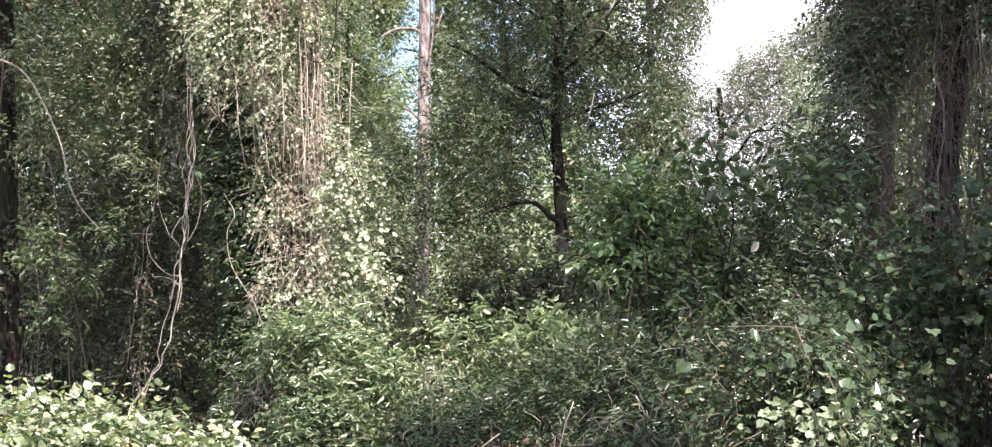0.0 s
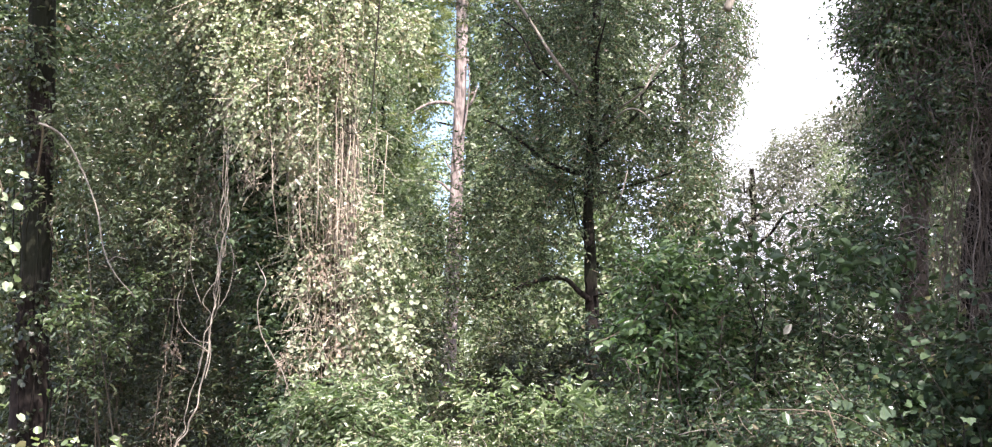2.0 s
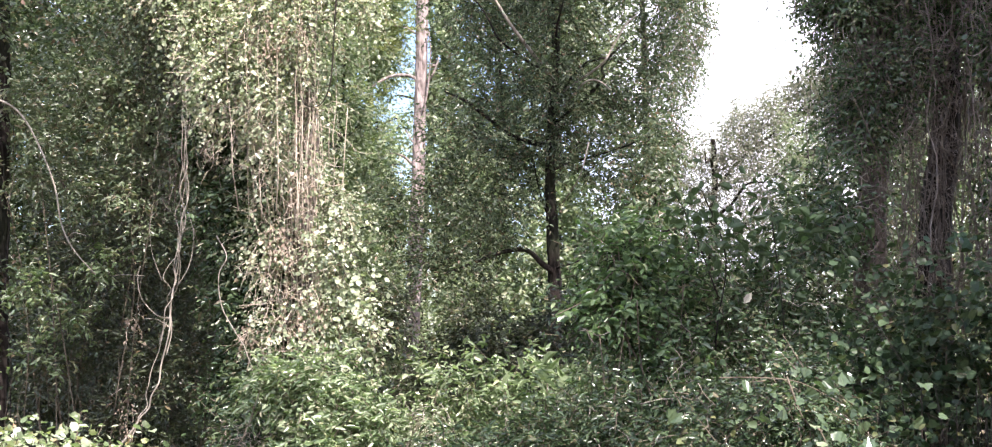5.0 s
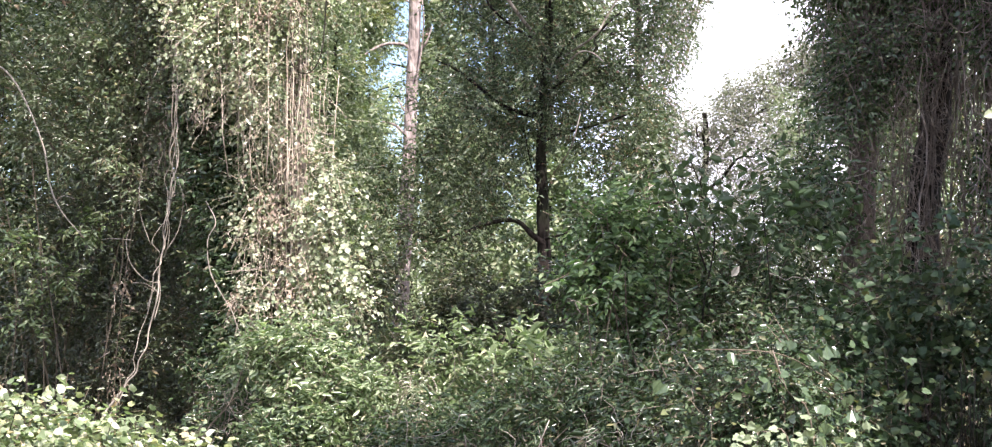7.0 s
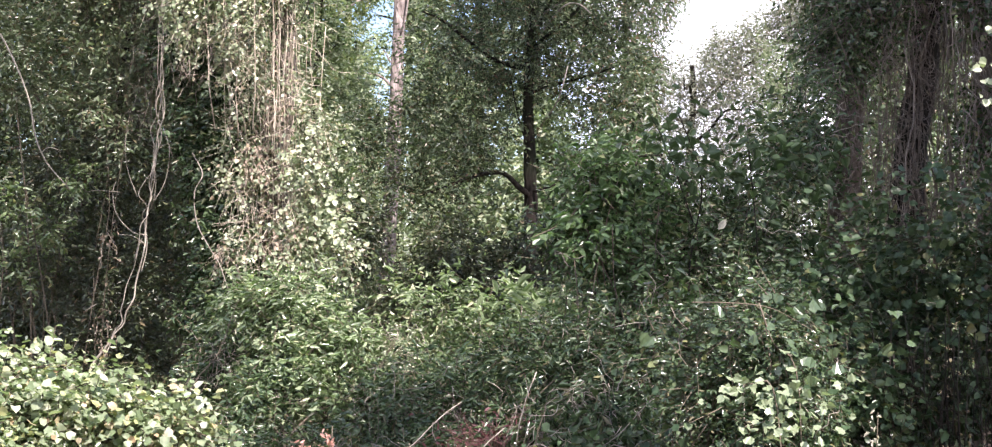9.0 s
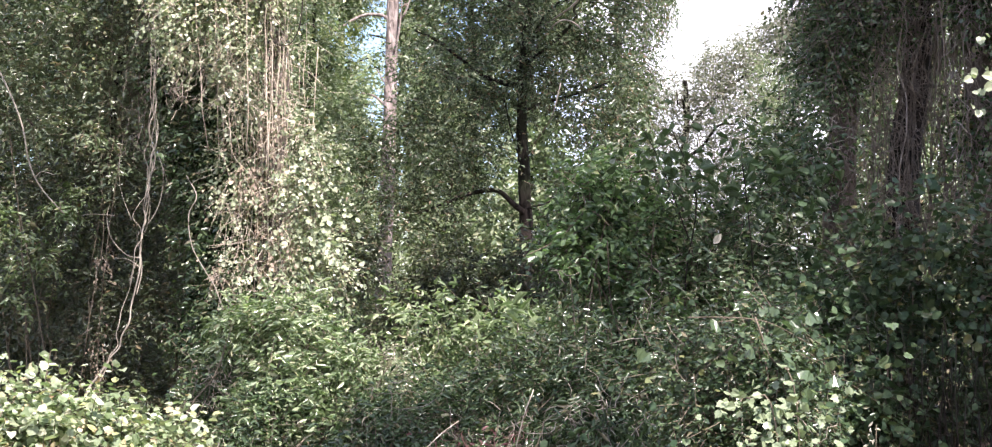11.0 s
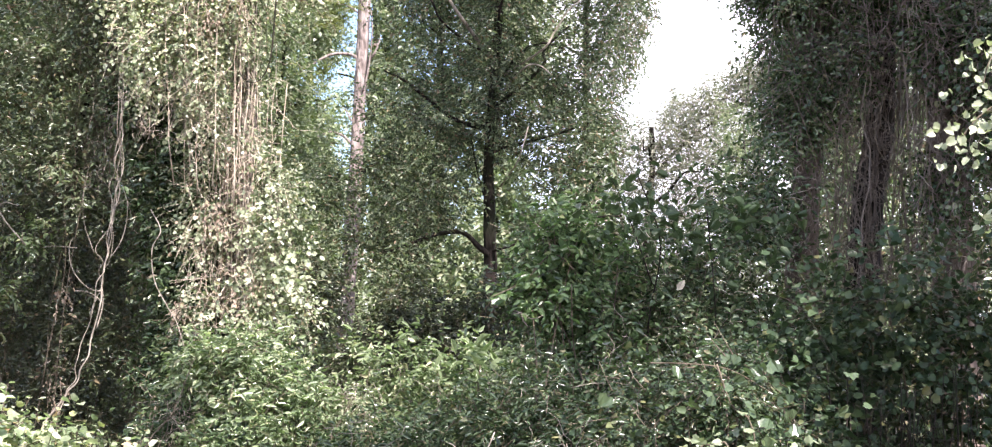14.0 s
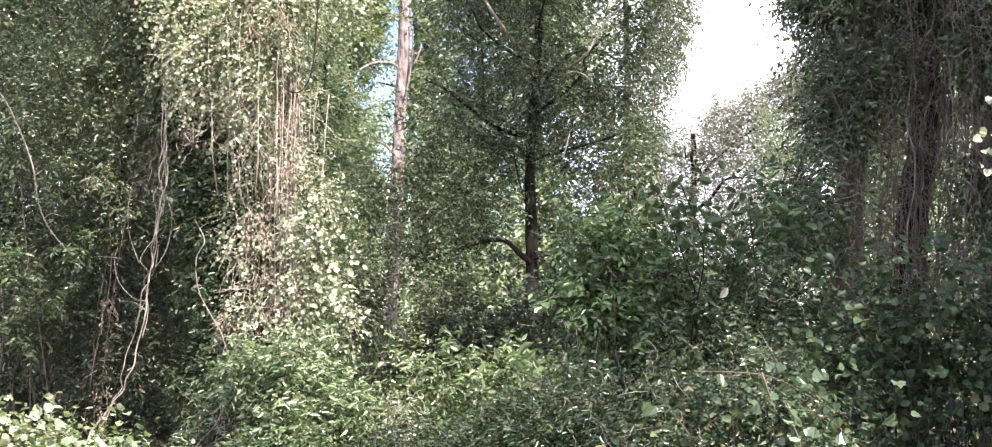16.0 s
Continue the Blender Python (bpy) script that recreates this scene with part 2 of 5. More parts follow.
LEAF = {
    "diamond": half([(0, 0, 0), (0.5, 0.45, 0.1), (0, 1, -0.08)]),
    "lance": half([(0, 0, 0), (0.42, 0.3, 0.1), (0.4, 0.62, 0.08), (0, 1, -0.1)]),
    "heart": half([(0, 0.06, 0), (0.3, -0.04, 0.05), (0.54, 0.34, 0.12), (0.4, 0.8, 0.04), (0, 1, -0.12)]),
    "round": half([(0, 0.03, 0), (0.52, 0.2, 0.1), (0.46, 0.72, 0.06), (0, 1, -0.12)]),
    "lobed": half([(0, 0.1, 0), (0.25, -0.05, 0.02), (0.44, 0.1, 0.07), (0.58, 0.32, 0.08), (0.46, 0.46, 0.05), (0.44, 0.7, 0.0), (0.24, 0.76, 0.03), (0, 1.02, -0.1)]),
    "vine": half([(0, 0.06, 0), (0.5, 0.12, 0.08), (0.42, 0.62, 0.05), (0, 1, -0.12)]),
    "needle": half([(0, 0, 0), (0.5, 0.3, 0.0), (0, 1, -0.1)]),
}


def unit(v):
    return v / np.maximum(np.linalg.norm(v, axis=-1, keepdims=True), 1e-9)


def leaf_arrays(P, D, N, L, W, shape):
    tv, tf = LEAF[shape]
    D = unit(D)
    N = unit(N - (N * D).sum(1, keepdims=True) * D)
    S = np.cross(D, N)
    curl = RNG.uniform(0.4, 2.2, (len(P), 1, 1))
    V = (P[:, None] + S[:, None] * tv[None, :, 0:1] * W[:, None, None]
         + D[:, None] * tv[None, :, 1:2] * L[:, None, None] + N[:, None] * tv[None, :, 2:3] * L[:, None, None] * curl)
    k = len(tv)
    off = (np.arange(len(P)) * k)[:, None]
    return V.reshape(-1, 3), [(off + f).astype(np.int64) for f in tf]


def gaps(P, scale, seed):
    """A smooth random field between about -1 and 1, for gaps in foliage."""
    r = np.random.default_rng(seed)
    k = unit(r.normal(size=(9, 3))) * r.uniform(0.6, 2.0, (9, 1)) / scale
    return np.sin(P @ k.T * 2 * np.pi + r.uniform(0, 6.28, 9)).sum(1) / 3.2


def twig_points(blobs, n, seed, gap=0.0, gap_scale=0.8, shell=0.5):
    """Twig bases spread over ellipsoids (x, y, z, rx, ry, rz), more towards their skins, and the outward ways."""
    B = np.array(blobs, float)
    w = (B[:, 3] * B[:, 4] + B[:, 4] * B[:, 5] + B[:, 3] * B[:, 5])
    pick = RNG.choice(len(B), n * 2, p=w / w.sum())
    d = unit(RNG.normal(size=(n * 2, 3)))
    r = RNG.uniform(0, 1, (n * 2, 1)) ** shell
    r *= RNG.uniform(0.8, 1.12, (n * 2, 1))
    P = B[pick, :3] + d * r * B[pick, 3:6]
    keep = gaps(P, gap_scale, seed) > gap - 0.35
    keep &= P[:, 2] > 0.03
    P, d = P[keep][:n], d[keep][:n]
    return P, d


def sprays(blobs, n_twigs, per_twig, twig_len, leaf_len, ratio=0.5, shape="lance", seed=1, droop=0.3, gap=0.0, gap_scale=0.8, shell=0.5, face=0.25, tilt=0.5, jitter=0.7):
    """Twigs with leaves set along them by turns. Returns leaf arrays and twig ends."""
    P, out = twig_points(blobs, n_twigs, seed, gap, gap_scale, shell)
    n = len(P)
    way = unit(out * 0.8 + RNG.normal(size=(n, 3)) * 0.7 + np.array([0, 0, -droop]))
    ln = twig_len * RNG.uniform(0.5, 1.3, n)
    t = np.tile(np.linspace(0.15, 1.0, per_twig), (n, 1)) + RNG.uniform(-0.06, 0.06, (n, per_twig))
    base = P[:, None] + way[:, None] * (t * ln[:, None])[..., None]
    base[..., 2] -= 0.35 * droop * (t ** 2) * ln[:, None]
    side = unit(np.cross(way, np.array([0, 0, 1.0])) + 1e-6)
    sgn = np.where(np.arange(per_twig) % 2 == 0, 1.0, -1.0)
    D = way[:, None] * 0.55 + side[:, None] * sgn[None, :, None] * 0.85 + RNG.normal(size=(n, per_twig, 3)) * 0.35
    D[..., 2] -= droop * 0.8
    N = np.array([0, 0, tilt]) + RNG.normal(size=(n, per_twig, 3)) * jitter + out[:, None] * 0.35 + np.array(TO_SUN)[None, None] * face
    size = leaf_len * RNG.uniform(0.55, 1.25, (n, per_twig)) * RNG.uniform(0.8, 1.15, (n, 1))
    m = n * per_twig
    V, F = leaf_arrays(base.reshape(m, 3), D.reshape(m, 3), N.reshape(m, 3), size.ravel(), size.ravel() * ratio * RNG.uniform(0.75, 1.12, m), shape)
    tip = base[:, -1]
    return V, F, P, tip


def merge(parts):
    V, F, off = [], [], 0
    for v, fs in parts:
        V.append(v)
        F += [f + off for f in fs]
        off += len(v)
    return np.concatenate(V), F


def rods(A, B, ra, rb):
    """Thin three-sided twigs from A to B."""
    d = unit(B - A)
    s = unit(np.cross(d, np.array([0.3, 0.5, 0.81])))
    u = np.cross(d, s)
    ring = [(math.cos(a), math.sin(a)) for a in (0, 2.094, 4.189)]
    V = np.stack([A + (s * c + u * q) * ra for c, q in ring] + [B + (s * c + u * q) * rb for c, q in ring], 1)
    f = np.array([[0, 1, 4, 3], [1, 2, 5, 4], [2, 0, 3, 5]])
    F = (np.arange(len(A)) * 6)[:, None, None] + f[None]
    return V.reshape(-1, 3), [F.reshape(-1, 4)]


def foliage(parent, name, blobs, n_twigs, per_twig, twig_len, leaf_len, mat, twigs=None, label="", kind="", twig_r=0.003, **kw):
    V, F, a, b = sprays(blobs, n_twigs, per_twig, twig_len, leaf_len, **kw)
    ob = bulk(name, V, F, mat, parent, label, kind or "stuff")
    if twigs:
        tv, tf = rods(a[::3], b[::3], twig_r, twig_r * 0.4)
        bulk("twig_growth", tv, tf, twigs, parent, kind="stuff")
    return ob


def bend(points, steps):
    """A smooth line through the points (Catmull-Rom)."""
    p = np.array(points, float)
    p = np.vstack([2 * p[0] - p[1], p, 2 * p[-1] - p[-2]])
    out = []
    for i in range(1, len(p) - 2):
        for t in np.linspace(0, 1, steps, endpoint=False):
            a, b, c, d = p[i - 1], p[i], p[i + 1], p[i + 2]
            out.append(0.5 * (2 * b + (c - a) * t + (2 * a - 5 * b + 4 * c - d) * t * t + (3 * b - a - 3 * c + d) * t ** 3))
    out.append(p[-2])
    return np.array(out)


def tube_arrays(points, r0, r1, sides=8, steps=5, rough=0.0, flare=0.0):
    """A tapered, slightly uneven round stem along the points."""
    c = bend(points, steps)
    n = len(c)
    t = unit(np.gradient(c, axis=0))
    ref = np.array([0.9, 0.3, 0.05]) if abs(t[0, 2]) > 0.7 else np.array([0, 0, 1.0])
    s = unit(ref - (t * ref).sum(1, keepdims=True) * t)
    u = np.cross(t, s)
    f = np.linspace(0, 1, n)
    r = r0 + (r1 - r0) * f + flare * r0 * np.exp(-f * n / 2.5)
    ang = np.arange(sides) * 2 * np.pi / sides
    ph = RNG.uniform(0, 6.28, 3)
    k = 1 + rough * (np.sin(ang[None] * 3 + ph[0] + f[:, None] * 9) + np.sin(ang[None] * 2 + ph[1] - f[:, None] * 14)) + rough * RNG.normal(size=(n, sides)) * 0.6
    V = c[:, None] + (s[:, None] * np.cos(ang)[None, :, None] + u[:, None] * np.sin(ang)[None, :, None]) * (r[:, None] * k)[..., None]
    i = np.arange(n - 1)[:, None] * sides
    j = np.arange(sides)[None]
    q = np.stack([i + j, i + (j + 1) % sides, i + sides + (j + 1) % sides, i + sides + j], -1).reshape(-1, 4)
    V = np.vstack([V.reshape(-1, 3), c[:1], c[-1:]])
    e = np.concatenate([np.stack([(j[0] + 1) % sides, j[0], np.full(sides, n * sides)], 1), np.stack([(n - 1) * sides + j[0], (n - 1) * sides + (j[0] + 1) % sides, np.full(sides, n * sides + 1)], 1)])
    return V, [q, e]


def stem(name, points, r0, r1, mat, parent=None, label="", sides=8, steps=5, rough=0.05, flare=0.0):
    V, F = tube_arrays(points, r0, r1, sides, steps, rough, flare)
    ob = bulk(name, V, F, mat, parent, label)
    ob.data.polygons.foreach_set("use_smooth", [True] * len(ob.data.polygons))
    return ob


def strands(count, start, spread, height, lean, r, wobble=0.015):
    """Hanging or climbing vine stems as one set: wandering lines from start upwards."""
    out = []
    for _ in range(count):
        x, y = start[0] + RNG.normal() * spread[0], start[1] + RNG.normal() * spread[1]
        z0 = start[2] + RNG.uniform(0, 0.55) * height * RNG.integers(0, 2)
        z1 = start[2] + height * RNG.uniform(0.6, 1.0)
        if z1 - z0 < 0.4:
            z1 = z0 + 0.4
        m = max(4, int((z1 - z0) / 0.2))
        zs = np.linspace(z0, z1, m)
        dx = np.cumsum(RNG.normal(size=m) * wobble) * 0.6 + RNG.normal(size=m) * 0.009 + lean[0] * (zs - start[2])
        dy = np.cumsum(RNG.normal(size=m) * wobble * 0.6) + lean[1] * (zs - start[2])
        k = r * RNG.uniform(0.5, 1.4)
        out.append(tube_arrays(np.stack([x + dx, y + dy, zs], 1), k, k * 0.7, 4, 1, 0.05))
    return out


def tangle(count, centre, spread, r, upright=1.0):
    """Loose curling stems round a centre: loops, arcs and hanging ends."""
    out = []
    c, s = np.array(centre), np.array(spread)
    for _ in range(count):
        p = c + RNG.uniform(-1, 1, 3) * s
        d = unit(RNG.normal(size=3) * (1, 0.7, 1) + np.array([0, 0, -upright * 2]))
        step = RNG.uniform(0.02, 0.06)
        pts = [p]
        for k in range(int(RNG.integers(5, 12))):
            d = unit(d + RNG.normal(size=3) * 0.5 + np.array([0, 0, -0.12]))
            pts.append(pts[-1] + d * step)
        k = r * RNG.uniform(0.5, 1.5)
        out.append(tube_arrays(pts, k, k * 0.6, 3, 1, 0.05))
    return out


def single_leaves(name, label, category, spots, L, W, shape, mat, seed, stems=(), aim=(0, -0.6, 0.6), spread=0.4, stem_mat=None):
    """A small plant whose leaves are told apart: each leaf an object on shared meshes."""
    v = thing(name, *spots[0], label, category)
    rr = np.random.default_rng(seed)
    kinds = []
    for k in range(4):
        s = 0.75 + 0.17 * k
        V, F = leaf_arrays(np.zeros((1, 3)), np.array([[0, 1.0, 0]]), np.array([[0, 0, 1.0]]), np.array([L * s]), np.array([W * s]), shape)
        me = bpy.data.meshes.new("leaf")
        me.from_pydata([tuple(q) for q in V], [], [list(map(int, f[0])) for f in F])
        me.materials.append(mat)
        kinds.append(me)
    made = [stem("stem", pts, r0, r0 * 0.5, stem_mat or M_STEM, v, sides=5, steps=5) for pts, r0 in stems]
    for p in spots:
        ob = new("leaf", kinds[rr.integers(0, 4)])
        adopt(ob, made[0] if made else v)
        z = (Vector(aim) + Vector(rr.normal(size=3) * spread)).normalized()
        ob.matrix_basis = Matrix.Translation(p) @ z.to_track_quat("Z", "Y").to_matrix().to_4x4() @ Matrix.Rotation(rr.uniform(0, 6.28), 4, "Z")
    return v


def scatter(centre, spread, n, seed):
    rr = np.random.default_rng(seed)
    return [tuple(np.array(centre) + rr.normal(size=3) * spread) for _ in range(n)]

# ---- ground ----
def ground():
    n = 90
    s = np.linspace(-1, 1, n)
    ax = np.sign(s) * np.abs(s) ** 2.2 * 900
    X, Y = np.meshgrid(ax, ax + 8)
    R = np.random.default_rng(3)
    Z = 0.05 * np.sin(X * 0.9 + 1) * np.sin(Y * 0.7) + 0.04 * np.sin(X * 2.1 + Y * 1.3) + R.normal(size=X.shape) * 0.01
    Z *= np.exp(-np.hypot(X, Y) / 120)
    V = np.stack([X, Y, Z - 0.02], -1).reshape(-1, 3)
    i, j = np.meshgrid(np.arange(n - 1), np.arange(n - 1), indexing="ij")
    a = (i * n + j).ravel()
    F = np.stack([a, a + 1, a + n + 1, a + n], 1)
    ob = bulk("ground", V, [F], M_LITTER)
    tagged(ob, "brown leaf-littered forest soil with green patches", "ground", kind="structure")
    m = 9000
    P = np.stack([RNG.uniform(-5, 5, m), RNG.uniform(4, 16, m), RNG.uniform(0.03, 0.09, m)], 1)
    D = RNG.normal(size=(m, 3)) * (1, 1, 0.2)
    N = RNG.normal(size=(m, 3)) * 0.35 + (0, 0, 1)
    L = RNG.uniform(0.05, 0.11, m)
    V, F = leaf_arrays(P, D, N, L, L * 0.5, "diamond")
    tagged(bulk("leaf_litter", V, F, M_DRY), "dry brown fallen leaves covering the forest floor", "leaf litter", kind="stuff")


ground()


# ---- trees ----
def tree(label, trunk_pts, r0, r1, bark, limbs, crown, group="", rough=0.06):
    """trunk_pts: base to top; limbs: (points, r0, r1); crown: list of foliage keyword sets."""
    t = thing("tree", *trunk_pts[0], label, "tree", group)
    stem("trunk", trunk_pts, r0, r1, bark, t, sides=14, steps=10, rough=rough, flare=0.5)
    for pts, a, b in limbs:
        stem("limb", pts, a, b, bark, t, sides=8, steps=6, rough=rough)
    for kw in crown:
        foliage(t, "crown", **kw)
    return t


def auto_limbs(trunk_pts, z0, z1, count, reach, r, seed):
    """Limbs that leave the trunk by turns, rise and spread."""
    rr = np.random.default_rng(seed)
    c = bend(trunk_pts, 12)
    out = []
    for i in range(count):
        z = z0 + (z1 - z0) * (i + rr.uniform(0, 0.8)) / count
        b = c[np.argmin(np.abs(c[:, 2] - z))]
        a = i * 2.4 + rr.uniform(-0.5, 0.5)
        L = reach * rr.uniform(0.6, 1.1)
        d = np.array([math.cos(a), math.sin(a), 0])
        pts = [b, b + d * L * 0.35 + (0, 0, L * rr.uniform(0.05, 0.3)), b + d * L * 0.7 + (rr.normal() * 0.1, 0, L * rr.uniform(0.15, 0.45)), b + d * L + (0, 0, L * rr.uniform(0.2, 0.6))]
        out.append((pts, r * rr.uniform(0.7, 1.1), r * 0.25))
    return out


# far broadleaf trees: x, y, crown base, top, crown radius
FAR = [(-11.3, 29, 1.2, 11.5, 2.7), (-8.6, 35, 1.0, 13.5, 3.0), (-6.2, 31, 1.0, 13, 2.4), (-5.0, 37, 0.8, 12, 2.4),
       (-4.2, 41, 0.5, 15, 1.7), (-2.6, 43, 0.5, 15, 1.9), (-0.3, 38, 0.5, 12, 1.8), (1.6, 34, 6.6, 12, 2.6), (4.2, 38, 0.3, 4.0, 2.4), (7.0, 40, 0.3, 3.8, 2.6),
       (9.6, 33, 0.6, 9.5, 2.3), (12.6, 34, 0.8, 13, 3.2)]


def far_tree(i, x, y, z0, z1, r):
    rr = np.random.default_rng(100 + i)
    pts = [(x, y, -0.1), (x + rr.normal() * 0.15, y, z1 * 0.35), (x + rr.normal() * 0.3, y, z1 * 0.7), (x, y, z1 * 0.93)]
    blobs = []
    for k in range(16):
        f = (k + 0.5) / 16
        a = k * 2.4
        q = r * (0.75 if f > 0.8 else 1.0) * rr.uniform(0.35, 0.75)
        z = z0 + 0.7 + (z1 - z0 - 1.4) * f
        blobs.append((x + math.cos(a) * q, y + math.sin(a) * q, z, r * rr.uniform(0.35, 0.6), r * rr.uniform(0.35, 0.6), rr.uniform(0.5, 0.95)))
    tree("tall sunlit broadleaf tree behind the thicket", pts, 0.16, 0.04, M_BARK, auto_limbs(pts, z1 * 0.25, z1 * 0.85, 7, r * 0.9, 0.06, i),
         [dict(blobs=blobs, n_twigs=1500 if 3 < i < 8 else 800, per_twig=6, twig_len=0.5, leaf_len=0.13 if 3 < i < 8 else 0.185, mat=M_LITFAR, ratio=0.55, shape="diamond", seed=i, gap=0.2, gap_scale=1.1)], "far trees")


for i, row in enumerate(FAR):
    far_tree(i, *row)


def gap_filler(i, x, y, z0, z1, r, n):
    """Leafy tree of the middle distance, crown from the ground up, that closes the view between the nearer trunks."""
    rr = np.random.default_rng(900 + i)
    pts = [(x, y, -0.1), (x + rr.normal() * 0.1, y, z1 * 0.3), (x + rr.normal() * 0.2, y, z1 * 0.65), (x, y, z1 * 0.95)]
    blobs = []
    for k in range(18):
        f, a = (k + 0.5) / 18, k * 2.4
        q = r * rr.uniform(0.2, 0.7)
        blobs.append((x + math.cos(a) * q, y + math.sin(a) * q, z0 + (z1 - z0) * f, r * rr.uniform(0.35, 0.6), r * rr.uniform(0.35, 0.6), rr.uniform(0.5, 0.9)))
    tree("slender broadleaf tree in the sunlit middle distance", pts, 0.045, 0.015, M_BARK, auto_limbs(pts, z1 * 0.2, z1 * 0.9, 9, r * 0.9, 0.03, 40 + i),
         [dict(blobs=blobs, n_twigs=int(n * 0.72), per_twig=6, twig_len=0.36, leaf_len=0.125, mat=M_LITFAR if i % 3 or i > 12 else M_OAK, ratio=0.5, shape="diamond", seed=900 + i, gap=-0.4 if i > 12 else 0.0, gap_scale=0.7)], "middle-distance trees")


# x, y, crown base, top, radius, twigs
for i, row in enumerate([(-3.3, 23.0, 0.4, 5.8, 1.0, 2600), (-2.75, 25.0, 0.4, 5.6, 0.75, 2300), (-4.4, 24.0, 0.4, 8.6, 1.2, 3000), (-5.8, 22.5, 0.4, 8.8, 1.3, 3200), (-7.4, 23.5, 0.4, 8.6, 1.4, 3200), (-0.62, 23.0, 0.4, 5.2, 0.6, 2000),
                         (-0.2, 24.5, 0.4, 8.8, 0.95, 3000), (1.1, 22.5, 5.4, 8.8, 1.0, 1900), (0.85, 22.0, 0.4, 4.9, 0.8, 2100), (2.1, 20.5, 0.4, 5.2, 0.6, 1500), (-3.6, 27.0, 7.6, 10.5, 0.9, 900), (6.2, 21.0, 0.4, 8.5, 1.0, 2300), (-9.2, 24.0, 0.4, 8.8, 1.4, 2600),
                         (-2.95, 30.0, 0.4, 6.4, 0.95, 4600), (-2.9, 31.0, 7.9, 10.6, 0.8, 1900), (-1.3, 30.0, 0.4, 10.0, 0.45, 3600), (-3.8, 29.5, 0.4, 9.5, 0.75, 3400)]):
    gap_filler(i, *row)


def far_woods():
    blobs = [(x, 46 + 6 * math.sin(x), 2.6, 3.2, 3.0, 3.0 + 0.6 * math.sin(x * 1.7)) for x in np.arange(-26, 27, 2.0)]
    ob = foliage(None, "far_woods", blobs, 4600, 6, 0.7, 0.24, M_LITFAR, ratio=0.6, shape="diamond", seed=55, kind="stuff")
    tagged(ob, "hazy green wall of distant undergrowth", "woods")


far_woods()


def pine():
    pts = [(-1.98, 28, -0.1), (-1.94, 28, 1.6), (-1.86, 28, 3.7), (-1.79, 28, 5.3), (-1.7, 28, 8.2), (-1.64, 28, 11), (-1.55, 28, 15)]
    t = tree("tall straight pine with pinkish grey flaky bark", pts, 0.17, 0.1, M_PINE,
             [([(-1.74, 28, 7.1), (-1.95, 27.9, 7.22), (-2.3, 27.8, 7.2), (-2.65, 27.8, 7.02), (-3.05, 27.8, 6.75), (-3.35, 27.8, 6.5)], 0.04, 0.014),
              ([(-1.84, 28, 5.35), (-2.05, 27.9, 5.55), (-2.3, 27.8, 5.62), (-2.6, 27.8, 5.5)], 0.03, 0.012), ([(-1.8, 28, 5.75), (-1.95, 27.9, 5.95), (-2.05, 27.9, 6.15)], 0.02, 0.01),
              ([(-1.75, 28, 6.3), (-1.66, 27.8, 6.55), (-1.58, 27.8, 6.9), (-1.52, 27.8, 7.6), (-1.55, 27.8, 8.1)], 0.022, 0.012),
                            ([(-1.6, 28, 7.9), (-1.95, 28, 8.2), (-2.3, 28, 8.3)], 0.025, 0.008),
              ([(-1.6, 28, 7.1), (-1.45, 27.9, 7.3), (-1.35, 27.9, 7.6)], 0.03, 0.01)], [])
    blobs = [(-2.62, 27.8, 6.65, 0.22, 0.3, 0.3), (-3.15, 27.8, 6.95, 0.3, 0.3, 0.25), (-2.05, 27.9, 8.1, 0.3, 0.3, 0.4), (-2.6, 27.9, 8.0, 0.35, 0.3, 0.3), (-2.9, 28.4, 5.9, 0.3, 0.3, 0.3), (-3.0, 27.8, 8.7, 0.6, 0.4, 0.5), (-2.2, 28, 9.3, 0.7, 0.5, 0.45), (-1.5, 28, 9.6, 0.6, 0.5, 0.4), (-1.6, 28, 13, 2, 2, 1.5)]
    foliage(t, "needle_growth", blobs, 520, 26, 0.12, 0.26, M_NEEDLE, ratio=0.03, shape="needle", seed=61, droop=0.1, gap=-1)


pine()


